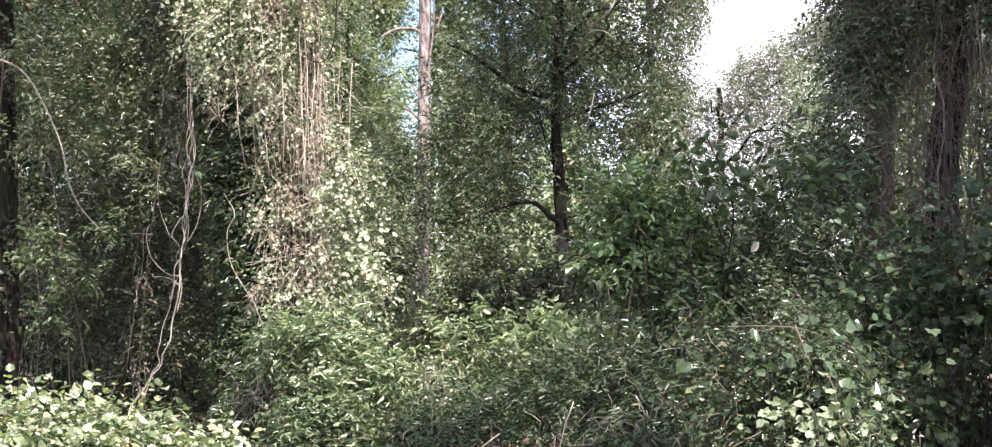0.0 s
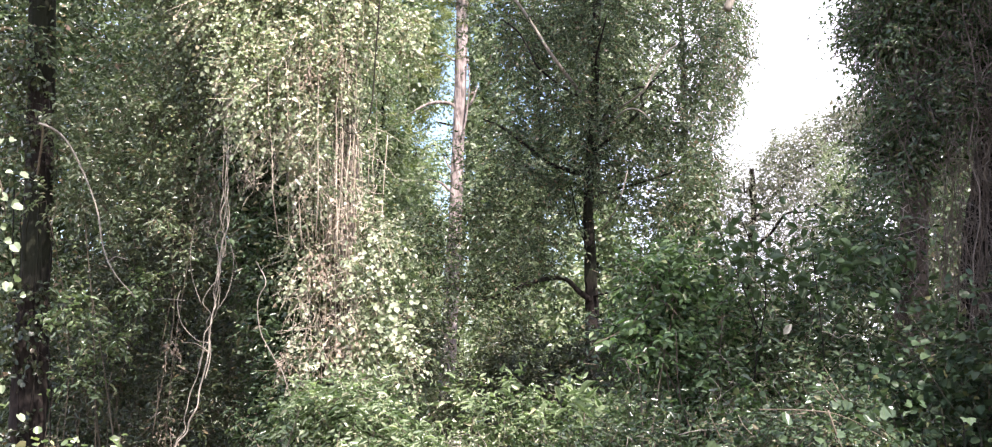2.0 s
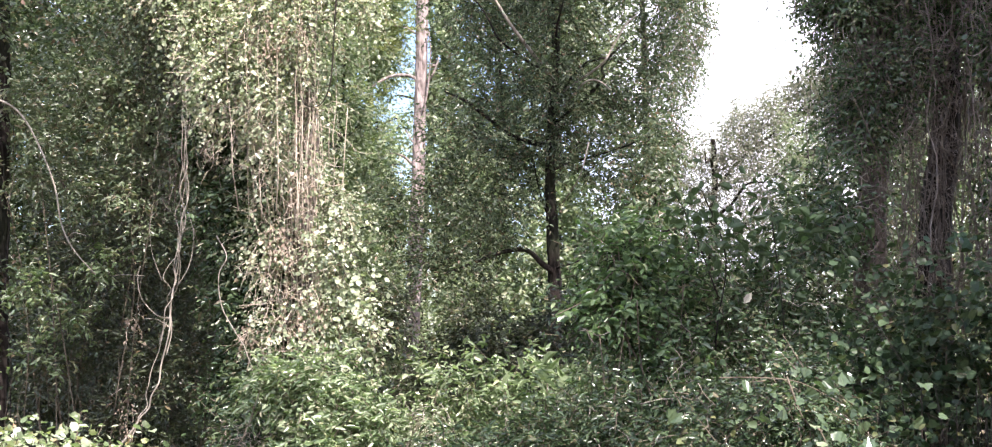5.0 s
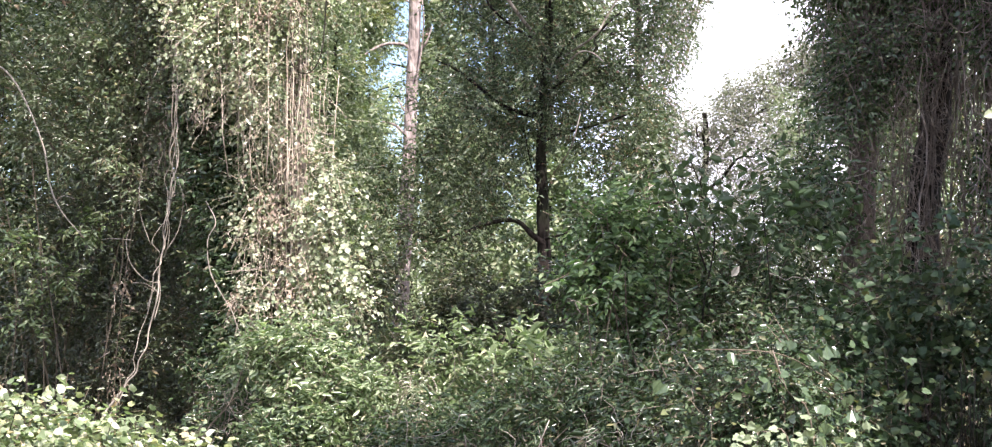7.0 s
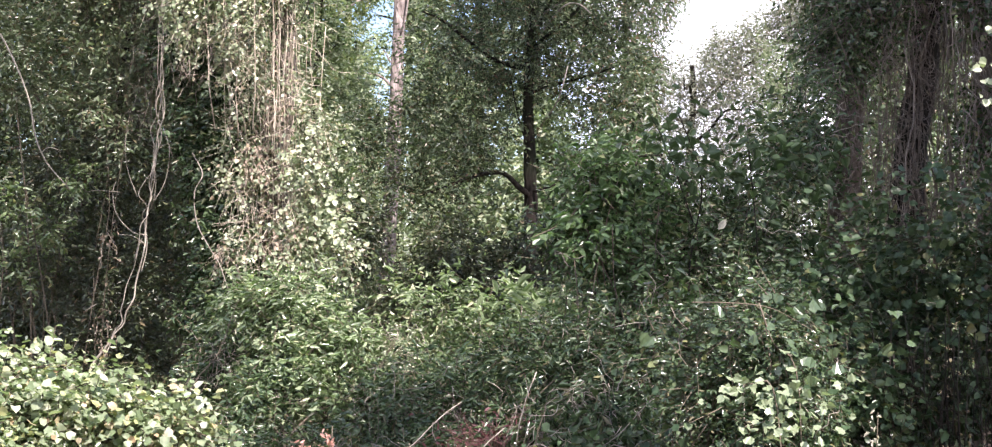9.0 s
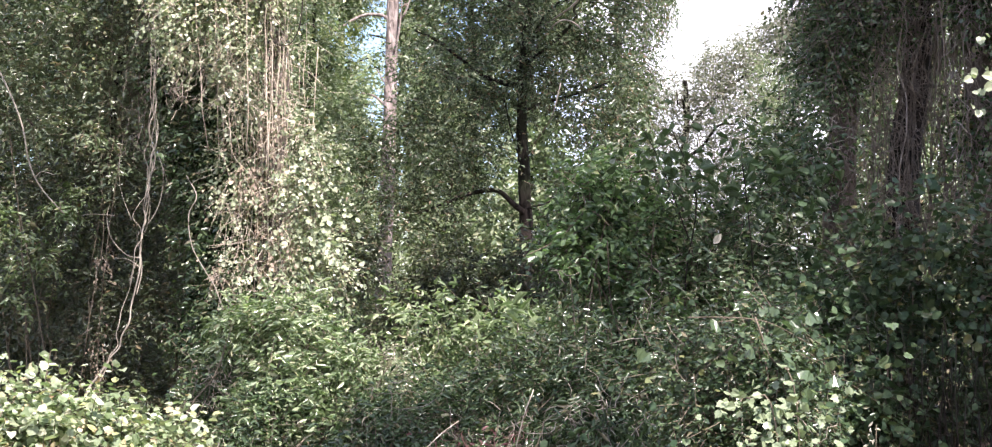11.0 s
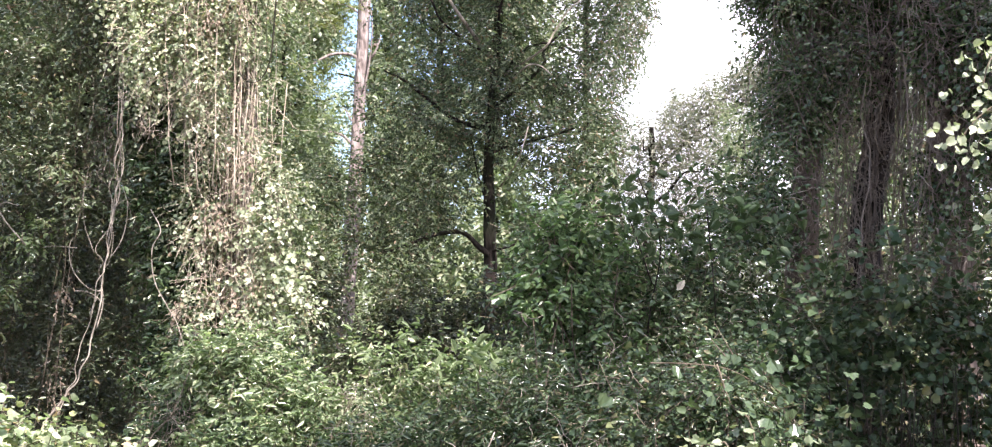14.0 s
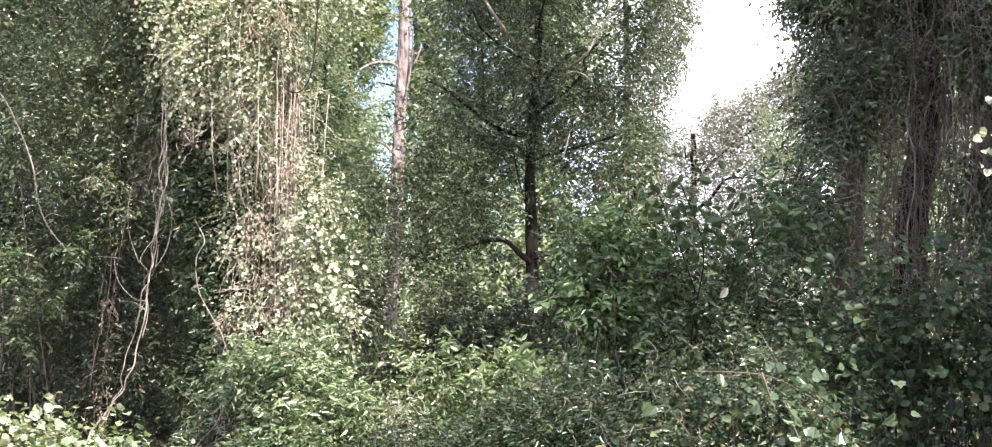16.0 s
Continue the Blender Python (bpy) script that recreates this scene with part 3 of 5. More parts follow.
def dark_oak():
    """The slim dark tree in the middle with a wide fine-leaved crown."""
    pts = [(0.42, 15, -0.1), (0.47, 15, 1.2), (0.51, 15, 2.2), (0.49, 15, 2.9), (0.47, 15, 3.65), (0.55, 15, 5.0), (0.6, 15, 7.0), (0.6, 15, 9.2)]
    limbs = [([(0.5, 14.98, 2.45), (0.37, 14.9, 2.55), (0.2, 14.85, 2.69), (-0.08, 14.8, 2.66), (-0.35, 14.8, 2.56), (-0.66, 14.8, 2.44)], 0.034, 0.014),
             ([(0.52, 15, 4.2), (0.75, 14.9, 4.6), (1.0, 14.8, 4.75), (1.25, 14.8, 4.7)], 0.03, 0.01),
             ([(0.5, 15, 2.9), (0.36, 14.9, 3.3), (0.28, 14.9, 3.7)], 0.012, 0.006)]
    limbs += auto_limbs(pts, 3.2, 8.5, 9, 1.3, 0.03, 5)
    limbs += [([(0.58, 15, 4.6), (0.2, 14.8, 4.75), (-0.07, 14.6, 4.93), (-0.14, 14.6, 5.07), (-0.28, 14.6, 5.31), (-0.45, 14.6, 5.45)], 0.014, 0.008), ([(0.55, 15, 4.1), (0.85, 14.7, 4.3), (1.04, 14.6, 4.5), (1.02, 14.6, 4.6), (1.14, 14.6, 4.76), (1.3, 14.6, 4.9)], 0.022, 0.01), ([(0.52, 14.95, 2.5), (0.72, 14.7, 2.55), (0.95, 14.6, 2.65)], 0.016, 0.006)]
    pale = [([(0.55, 14.9, 4.5), (0.1, 14.3, 4.95), (-0.1, 14.2, 5.25), (-0.32, 14.15, 5.55), (-0.62, 14.1, 5.75), (-0.95, 14.1, 5.8)], 0.02, 0.01),
            ([(0.62, 14.8, 4.4), (0.98, 14.2, 4.55), (1.1, 14.15, 4.72), (1.24, 14.1, 4.95), (1.36, 14.1, 5.05)], 0.013, 0.007),
            ([(0.6, 14.8, 4.2), (0.8, 14.2, 4.36), (0.95, 14.15, 4.38), (1.08, 14.1, 4.27)], 0.011, 0.006), ([(0.6, 14.9, 3.2), (0.75, 14.3, 3.4), (0.85, 14.2, 3.75)], 0.009, 0.005)]
    blobs = [(-0.2, 15, 3.2, 0.75, 0.8, 0.45), (-0.35, 15, 4.0, 0.7, 0.8, 0.5), (0.1, 15.2, 4.7, 0.8, 0.8, 0.5), (0.9, 15, 4.4, 0.75, 0.8, 0.45), (1.5, 15, 4.7, 0.65, 0.8, 0.55),
             (1.2, 15, 3.6, 0.6, 0.7, 0.5), (1.75, 15, 5.4, 0.6, 0.7, 0.6), (0.75, 15, 3.9, 0.5, 0.6, 0.4), (1.35, 15, 3.05, 0.4, 0.5, 0.35), (0.2, 15.2, 3.8, 0.5, 0.6, 0.5), (0.5, 15, 5.6, 1.2, 1.1, 0.7), (-0.3, 15, 5.5, 0.7, 0.8, 0.6), (0.9, 15, 6.6, 1.2, 1.1, 0.8), (0.4, 15, 7.8, 1.3, 1.2, 0.9), (0.6, 15, 9.0, 0.9, 0.9, 0.7),
             (-0.5, 14.8, 2.7, 0.5, 0.5, 0.3), (1.7, 15.2, 3.9, 0.35, 0.5, 0.35), (-0.95, 14.6, 2.65, 0.38, 0.4, 0.4), (-0.5, 14.6, 2.4, 0.35, 0.4, 0.35), (-1.15, 14.6, 3.1, 0.22, 0.4, 0.4), (-0.35, 14.6, 1.95, 0.35, 0.4, 0.3), (-0.7, 14.6, 3.4, 0.35, 0.4, 0.3), (-1.1, 14.8, 3.2, 0.35, 0.5, 0.4), (0.55, 14.4, 3.9, 0.3, 0.25, 0.3), (0.5, 14.4, 4.7, 0.35, 0.25, 0.3), (0.45, 14.3, 4.3, 0.3, 0.2, 0.3), (0.55, 14.3, 5.2, 0.35, 0.2, 0.35), (0.6, 14.4, 5.9, 0.4, 0.3, 0.4), (0.5, 14.35, 3.6, 0.16, 0.15, 0.15)]
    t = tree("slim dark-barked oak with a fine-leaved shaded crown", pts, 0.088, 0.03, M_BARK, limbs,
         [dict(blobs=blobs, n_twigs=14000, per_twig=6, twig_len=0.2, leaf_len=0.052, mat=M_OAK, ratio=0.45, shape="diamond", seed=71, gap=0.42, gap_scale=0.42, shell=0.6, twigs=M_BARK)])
    for row, a, b in pale:
        stem("limb", row, a, b, M_GREYSTEM, t, "lichen-grey limb", sides=8, steps=6, rough=0.08)


dark_oak()


def lacy_tree():
    """Half-bare tree in front of the bright sky with fine twigs."""
    pts = [(3.1, 22, -0.1), (3.2, 22, 2.0), (3.25, 22, 3.6), (3.32, 22, 4.4), (3.29, 22, 4.95)]
    limbs = [([(3.27, 22, 4.1), (3.7, 22, 4.6), (4.2, 22, 5.0), (4.9, 22, 5.5)], 0.03, 0.012), ([(3.2, 22, 3.2), (3.7, 22, 3.5), (4.2, 22, 4.1)], 0.05, 0.015)]
    limbs += auto_limbs(pts, 2.0, 4.4, 8, 1.3, 0.03, 15)
    blobs = [(3.5, 22, 4.9, 0.4, 0.5, 0.35), (4.0, 22, 5.1, 0.45, 0.5, 0.4), (4.5, 22, 5.5, 0.45, 0.5, 0.4), (5.0, 22, 5.8, 0.45, 0.5, 0.4), (5.3, 22, 5.2, 0.5, 0.5, 0.7), (4.2, 22, 5.4, 0.3, 0.5, 0.3), (4.8, 22, 5.8, 0.3, 0.5, 0.25), (5.2, 22, 5.95, 0.3, 0.5, 0.2), (3.7, 22, 5.3, 0.2, 0.4, 0.2), (3.0, 22, 4.75, 0.22, 0.4, 0.3), (4.1, 22, 4.5, 0.8, 0.7, 0.5), (4.8, 22, 4.8, 0.6, 0.6, 0.5),
             (3.4, 22, 4.2, 0.6, 0.6, 0.5), (2.7, 22, 3.9, 0.5, 0.6, 0.7), (4.3, 22, 3.8, 0.8, 0.6, 0.4), (3.5, 22, 3.4, 0.8, 0.5, 0.4), (4.9, 22, 3.5, 0.6, 0.5, 0.5), (3.9, 22, 2.8, 1.0, 0.6, 0.4), (2.9, 22, 2.3, 0.9, 0.6, 0.5)]
    tree("half-bare tree with a broken top and lacy sunlit twigs", pts, 0.085, 0.035, M_BARK, limbs,
         [dict(blobs=blobs, n_twigs=9000, per_twig=6, twig_len=0.34, leaf_len=0.053, mat=M_LACE, twig_r=0.004, ratio=0.5, shape="diamond", seed=81, gap=0.2, gap_scale=0.35, twigs=M_GREYSTEM)])


lacy_tree()


def wispy_tree():
    """Pale weeping foliage behind the oak, thin against the sky."""
    pts = [(2.3, 24.5, -0.1), (2.4, 24.5, 3.0), (2.5, 24.5, 6.0), (2.4, 24.5, 9.5)]
    blobs = [(3.0, 24.5, 6.6, 0.45, 0.6, 0.7), (3.25, 24.5, 7.4, 0.5, 0.6, 0.6), (2.9, 24.5, 5.5, 0.35, 0.5, 0.6), (3.2, 24.5, 8.3, 0.6, 0.6, 0.7), (2.7, 24.5, 4.6, 0.4, 0.5, 0.5), (2.3, 24.5, 9.2, 1.0, 0.8, 0.8)]
    tree("pale wispy tree with drooping grey-green leaves", pts, 0.11, 0.03, M_BARK, auto_limbs(pts, 3.5, 9.0, 8, 0.9, 0.03, 31),
         [dict(blobs=blobs, n_twigs=3600, per_twig=6, twig_len=0.4, leaf_len=0.08, mat=M_OAK, ratio=0.3, shape="diamond", seed=83, droop=1.0, gap=0.0, gap_scale=0.4, twigs=M_GREYSTEM)])


wispy_tree()


def left_trunk():
    pts = [(-3.93, 10.5, -0.1), (-3.92, 10.5, 1.0), (-3.91, 10.5, 1.6), (-3.89, 10.5, 2.6), (-3.9, 10.5, 3.6), (-3.95, 10.5, 5.5), (-4.0, 10.5, 8.0)]
    limbs = []
    limbs += auto_limbs(pts, 4.6, 7.5, 7, 1.6, 0.04, 22)
    # unseen forward limb, added to hold clumps that shade the left depth
    limbs += [([(-3.92, 10.5, 4.7), (-3.4, 9.4, 5.5), (-2.8, 8.3, 6.1), (-2.3, 7.3, 5.9)], 0.05, 0.015)]
    # clumps at y 9.0 and nearer are unseen and only cast shade
    blobs = [(-3.7, 11.2, 3.9, 0.8, 0.7, 0.6), (-3.1, 11, 3.3, 0.55, 0.6, 0.45), (-3.0, 11.4, 4.2, 0.9, 0.7, 0.6), (-4.3, 10.3, 4.2, 0.7, 0.7, 0.6), (-3.6, 10.5, 5.6, 1.5, 1.4, 0.8), (-4.0, 10.5, 7.2, 1.8, 1.7, 1.0), (-3.4, 9.0, 5.7, 1.0, 1.0, 0.6), (-2.7, 8.2, 6.6, 1.1, 1.1, 0.7), (-2.3, 7.3, 5.9, 0.9, 1.0, 0.6), (-3.5, 11.3, 4.4, 0.6, 0.5, 0.4), (-4.15, 11.2, 3.5, 0.45, 0.5, 0.5), (-3.4, 11.4, 3.6, 0.4, 0.4, 0.35), (-4.3, 11.2, 2.6, 0.35, 0.4, 0.5)]
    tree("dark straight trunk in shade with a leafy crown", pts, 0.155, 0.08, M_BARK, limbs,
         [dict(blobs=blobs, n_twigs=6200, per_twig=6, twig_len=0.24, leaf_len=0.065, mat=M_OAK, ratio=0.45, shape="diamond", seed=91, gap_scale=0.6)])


left_trunk()


def trunk_creeper():
    v = thing("trunk_creeper", -3.9, 10.3, 0, "thin dark creeper stems clinging to a shaded trunk", "vine")
    V, F = merge(strands(7, (-3.9, 10.36, 0.2), (0.09, 0.02), 4.2, (0, 0), 0.006, 0.02))
    bulk("vine_growth", V, F, M_BARK, v, kind="stuff")
    foliage(v, "foliage", [(-3.9, 10.3, z, 0.2, 0.12, 0.35) for z in (1.0, 2.0, 3.4, 4.0)], 260, 5, 0.16, 0.045, M_DEEPSHADE, M_STEM, ratio=0.8, shape="round", seed=93, droop=0.5, gap=0.3, gap_scale=0.3)


trunk_creeper()


def bare_limb():
    v = thing("dead_branch", -3.88, 10.4, 3.1, "thin pale arching dead branch", "branch")
    stem("limb", [(-3.88, 10.4, 3.1), (-3.55, 9.6, 3.34), (-3.37, 9.05, 3.3), (-3.2, 9, 3.21), (-3.07, 9, 3.01), (-2.95, 9, 2.72), (-2.9, 9, 2.47), (-2.82, 9, 2.3), (-2.67, 9, 2.13)], 0.0085, 0.004, M_GREYSTEM, v, sides=6, steps=6)
    stem("side_twig", [(-2.86, 9, 2.37), (-2.8, 8.95, 2.4), (-2.72, 8.95, 2.38)], 0.004, 0.002, M_GREYSTEM, v, sides=5)


bare_limb()


def back_tree(label, x, y, z0, z1, r, n, leaf, mat, seed):
    """Leafy tree in the second row, foliage from low down to above the eye's reach."""
    rr = np.random.default_rng(seed)
    pts = [(x, y, -0.1), (x + 0.05, y, 1.5), (x - 0.04, y, z1 * 0.5), (x + 0.1, y, z1 * 0.9)]
    blobs = []
    for k in range(22):
        f = (k + 0.5) / 22
        a, q = k * 2.4, r * rr.uniform(0.2, 0.75)
        blobs.append((x + math.cos(a) * q, y + math.sin(a) * q * 0.7, z0 + (z1 - z0) * f, r * rr.uniform(0.3, 0.5), r * rr.uniform(0.3, 0.5), rr.uniform(0.3, 0.6)))
    tree(label, pts, 0.07, 0.02, M_BARK, auto_limbs(pts, 1.0, z1 * 0.85, 10, r * 0.9, 0.025, seed),
         [dict(blobs=blobs, n_twigs=n, per_twig=6, twig_len=0.28, leaf_len=leaf, mat=mat, ratio=0.48, shape="diamond", seed=seed, gap=0.3, gap_scale=0.5, shell=0.6)], "second-row trees")


back_tree("leafy young oak in the shaded second row", -5.4, 14.5, 0.8, 6.5, 1.2, 5400, 0.09, M_OAK, 501)
back_tree("slender shaded young tree in the second row", -4.5, 16.5, 0.8, 7.0, 1.1, 3800, 0.1, M_OAK, 507)
# the next two carry the lighter vine leaf; dappled sun is in their colour
back_tree("leafy young oak with dappled foliage", -3.7, 14.0, 1.0, 7.0, 1.15, 5200, 0.08, M_VINE, 502)
back_tree("dense young broadleaf tree behind the vines", -2.6, 15.0, 0.8, 7.0, 1.0, 4600, 0.075, M_VINE, 503)
back_tree("pale green young tree in filtered sunlight", -2.15, 17.5, 0.8, 6.0, 0.65, 2800, 0.075, M_LITFAR, 504)
back_tree("shaded broadleaf tree behind the draped trunks", 4.2, 13.5, 0.8, 7.0, 1.1, 4600, 0.08, M_OAK, 505)
back_tree("shaded broadleaf tree beyond the thicket", 5.6, 15.0, 0.8, 7.0, 1.2, 4000, 0.085, M_OAK, 506)
back_tree("slender sunlit young tree with pale green leaves", 4.15, 19.5, 1.0, 4.9, 0.5, 1300, 0.055, M_LITFAR, 508)


def vine_tree(name_label, pts, r, bark, leaf_blobs, n, leaf_len, mat, strand_sets, unseen_crown=(), shape="heart", ratio=0.95, straw=None, seed=1, gap=0.0, face=0.25, loose=(), unseen_limbs=(), mixed=None, wobble=0.015, label="thick curtain of climbing vine with straw-coloured stems"):
    """A trunk wrapped in climbing vines: the tree is one thing, the vine on it another."""
    tree(name_label, pts, r, r * 0.5, bark, auto_limbs(pts, pts[-1][2] * 0.55, pts[-1][2] * 0.95, 7, 1.3, r * 0.35, seed) + list(unseen_limbs), list(unseen_crown))
    v = thing("climbing_vine", *pts[0], label, "vine", "climbing vines")
    foliage(v, "foliage", leaf_blobs, n, 5, 0.22, leaf_len, mat, straw or M_STRAW, ratio=ratio, shape=shape, seed=seed, droop=0.5, gap=gap, gap_scale=0.45, shell=0.7, tilt=0.5, face=face)
    if mixed:
        foliage(v, "foliage", leaf_blobs, mixed[1], 5, 0.22, leaf_len, mixed[0], M_STEM, ratio=ratio * 0.85, shape=shape, seed=seed + 1, droop=0.5, gap=gap, gap_scale=0.3, shell=0.6, tilt=0.3, jitter=0.9)
    for k, (count, start, spread, height, lean, rr_) in enumerate(strand_sets):
        lines = strands(count, start, spread, height, lean, rr_, wobble)
        if k == 0:
            for V, F in lines[:14]:
                bulk("vine_stem", V, F, straw or M_STRAW, v)
            lines = lines[14:] or lines[:1]
        V, F = merge(lines)
        bulk("vine_growth", V, F, straw or M_STRAW, v, kind="stuff")
    if loose:
        V, F = merge([t for row in loose for t in tangle(*row)])
        bulk("vine_tangle", V, F, straw or M_STRAW, v, kind="stuff")
    return v


# the bright vine tower
vine_tree("tree trunk smothered by sunlit climbing vines",
          [(-1.5, 9.8, -0.1), (-1.5, 9.8, 1.1), (-1.48, 9.8, 2.4), (-1.42, 9.8, 3.0), (-1.43, 9.8, 3.9), (-1.4, 9.8, 6.0), (-1.4, 9.8, 8.0)], 0.12, M_BROWN,
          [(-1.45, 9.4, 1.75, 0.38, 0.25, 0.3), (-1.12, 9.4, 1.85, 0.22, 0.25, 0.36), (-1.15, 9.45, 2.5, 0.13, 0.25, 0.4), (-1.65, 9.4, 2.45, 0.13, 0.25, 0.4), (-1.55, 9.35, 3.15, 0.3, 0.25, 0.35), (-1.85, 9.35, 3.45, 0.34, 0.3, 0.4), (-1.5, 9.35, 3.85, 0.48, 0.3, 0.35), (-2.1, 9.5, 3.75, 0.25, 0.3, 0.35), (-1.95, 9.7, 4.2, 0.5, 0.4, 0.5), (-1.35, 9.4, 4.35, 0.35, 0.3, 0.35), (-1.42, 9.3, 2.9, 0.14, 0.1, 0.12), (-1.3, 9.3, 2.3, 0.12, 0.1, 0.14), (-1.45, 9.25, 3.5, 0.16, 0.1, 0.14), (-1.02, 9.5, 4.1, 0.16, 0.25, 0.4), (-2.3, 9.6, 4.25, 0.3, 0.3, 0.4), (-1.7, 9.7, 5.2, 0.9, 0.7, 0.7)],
          6600, 0.028, M_LITVINE,
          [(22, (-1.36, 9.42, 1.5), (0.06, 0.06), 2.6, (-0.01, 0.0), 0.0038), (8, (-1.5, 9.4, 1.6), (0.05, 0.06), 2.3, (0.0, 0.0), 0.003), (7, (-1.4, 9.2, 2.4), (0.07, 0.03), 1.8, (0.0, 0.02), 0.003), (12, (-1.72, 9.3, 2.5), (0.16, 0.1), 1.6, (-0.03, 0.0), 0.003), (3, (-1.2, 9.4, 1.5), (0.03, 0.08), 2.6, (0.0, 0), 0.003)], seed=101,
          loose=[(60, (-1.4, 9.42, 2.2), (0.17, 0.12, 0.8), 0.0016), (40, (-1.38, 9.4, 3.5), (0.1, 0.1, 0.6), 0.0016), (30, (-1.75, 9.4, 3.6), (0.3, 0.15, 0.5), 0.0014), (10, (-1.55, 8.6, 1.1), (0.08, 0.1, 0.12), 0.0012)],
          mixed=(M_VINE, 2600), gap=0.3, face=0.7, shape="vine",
          # unseen top; the clump at y 6.6 is added to shade the left depth
          unseen_crown=[dict(blobs=[(-1.4, 9.8, 6.4, 0.6, 0.6, 0.6), (-1.4, 9.8, 7.6, 0.5, 0.5, 0.4), (-1.05, 6.6, 6.0, 0.6, 0.45, 0.3)], n_twigs=800, per_twig=6, twig_len=0.3, leaf_len=0.1, mat=M_OAK, ratio=0.45, seed=102)])
single_leaves("broad_vine", "broad sunlit vine leaves low on a smothered tree", "vine", scatter((-1.15, 9.28, 1.88), (0.16, 0.07, 0.24), 290, 4), 0.036, 0.035, "heart", M_LITVINE, 710,
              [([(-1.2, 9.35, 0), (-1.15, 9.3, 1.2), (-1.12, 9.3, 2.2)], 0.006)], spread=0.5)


# second vine-hung tree behind the leaning stems
vine_tree("slender trunk hidden by climbing vines and foliage",
          [(-2.8, 10.4, -0.1), (-2.79, 10.4, 1.5), (-2.72, 10.4, 3.0), (-2.6, 10.4, 4.0), (-2.5, 10.4, 7.0)], 0.035, M_BARK,
          [(-2.3, 10.1, 3.2, 0.45, 0.35, 0.5), (-2.0, 10.1, 3.0, 0.3, 0.3, 0.5), (-2.4, 10.1, 4.1, 0.6, 0.4, 0.5), (-2.7, 10.2, 3.6, 0.4, 0.4, 0.6), (-1.95, 10.2, 2.3, 0.3, 0.3, 0.55), (-2.1, 10.0, 3.9, 0.4, 0.3, 0.5), (-2.5, 10.2, 4.9, 0.8, 0.6, 0.6)],
          7400, 0.027, M_VINE,
          [(7, (-2.25, 9.9, 2.4), (0.15, 0.1), 1.8, (0, 0), 0.0035), (4, (-2.45, 9.9, 2.2), (0.2, 0.1), 1.8, (0, 0), 0.0025)], seed=111, straw=M_STEM, label="leafy grey-green climbing vine in dappled light", shape="vine", gap=0.25, mixed=(M_SUNVINE, 1300),
          loose=[(50, (-2.3, 9.9, 3.3), (0.35, 0.1, 0.7), 0.002)])


def leaning_vine():
    v = thing("woody_vine", -2.52, 9.3, 0, "pale twisted woody vine leaning up from the ground", "vine")
    main = [(-2.8, 9.35, -0.05), (-2.66, 9.3, 0.75), (-2.52, 9.3, 1.07), (-2.4, 9.3, 1.28), (-2.31, 9.3, 1.51), (-2.25, 9.3, 1.89), (-2.23, 9.3, 2.1), (-2.2, 9.3, 2.44), (-2.18, 9.3, 2.74), (-2.17, 9.3, 3.09), (-2.2, 9.4, 3.5), (-2.3, 9.6, 4.0), (-2.35, 9.8, 4.6)]
    for k in range(5):
        rr = np.random.default_rng(300 + k)
        p = bend(np.array(main) + rr.normal(size=(len(main), 3)) * (0.006 if k == 0 else 0.017, 0.02, 0.03), 3)
        p = p + rr.normal(size=p.shape) * (0.011, 0.012, 0.0)
        p = p[(0 if k < 2 else int(rr.integers(13, 19))):len(p) - int(rr.integers(0, 12))]
        stem("stem", p, 0.0085 if k < 1 else 0.0034, 0.0016, M_GREYSTEM, v, sides=7, steps=4, rough=0.14)
    # hooked side branches
    for pts, r in (([(-2.24, 9.28, 1.85), (-2.33, 9.25, 1.87), (-2.42, 9.2, 1.98), (-2.45, 9.2, 2.12), (-2.43, 9.2, 2.2)], 0.0045),
                   ([(-2.24, 9.28, 1.78), (-2.32, 9.25, 1.84), (-2.4, 9.2, 1.85)], 0.004),
                   ([(-2.22, 9.3, 2.05), (-2.12, 9.25, 2.2), (-2.08, 9.2, 2.4), (-2.13, 9.25, 2.55)], 0.0036),
                   ([(-2.4, 9.2, 2.13), (-2.55, 9.2, 2.14), (-2.62, 9.2, 2.13)], 0.0028),
                   ([(-2.3, 9.25, 2.1), (-2.36, 9.2, 2.3), (-2.37, 9.2, 2.5), (-2.33, 9.2, 2.56)], 0.0028)):
        stem("side_stem", pts, r, r * 0.5, M_GREYSTEM, v, sides=5, steps=4)
    w = thing("thin_vine", -1.7, 9.0, 0, "thin pale hanging vine stem", "vine")
    stem("stem", [(-1.95, 9.3, 2.4), (-1.82, 9, 2.24), (-1.87, 9, 2.12), (-1.85, 9, 1.92), (-1.76, 9, 1.75), (-1.68, 9, 1.6), (-1.6, 9, 1.2), (-1.6, 9, 0)], 0.0036, 0.0026, M_GREYSTEM, w, sides=5, steps=5)


leaning_vine()


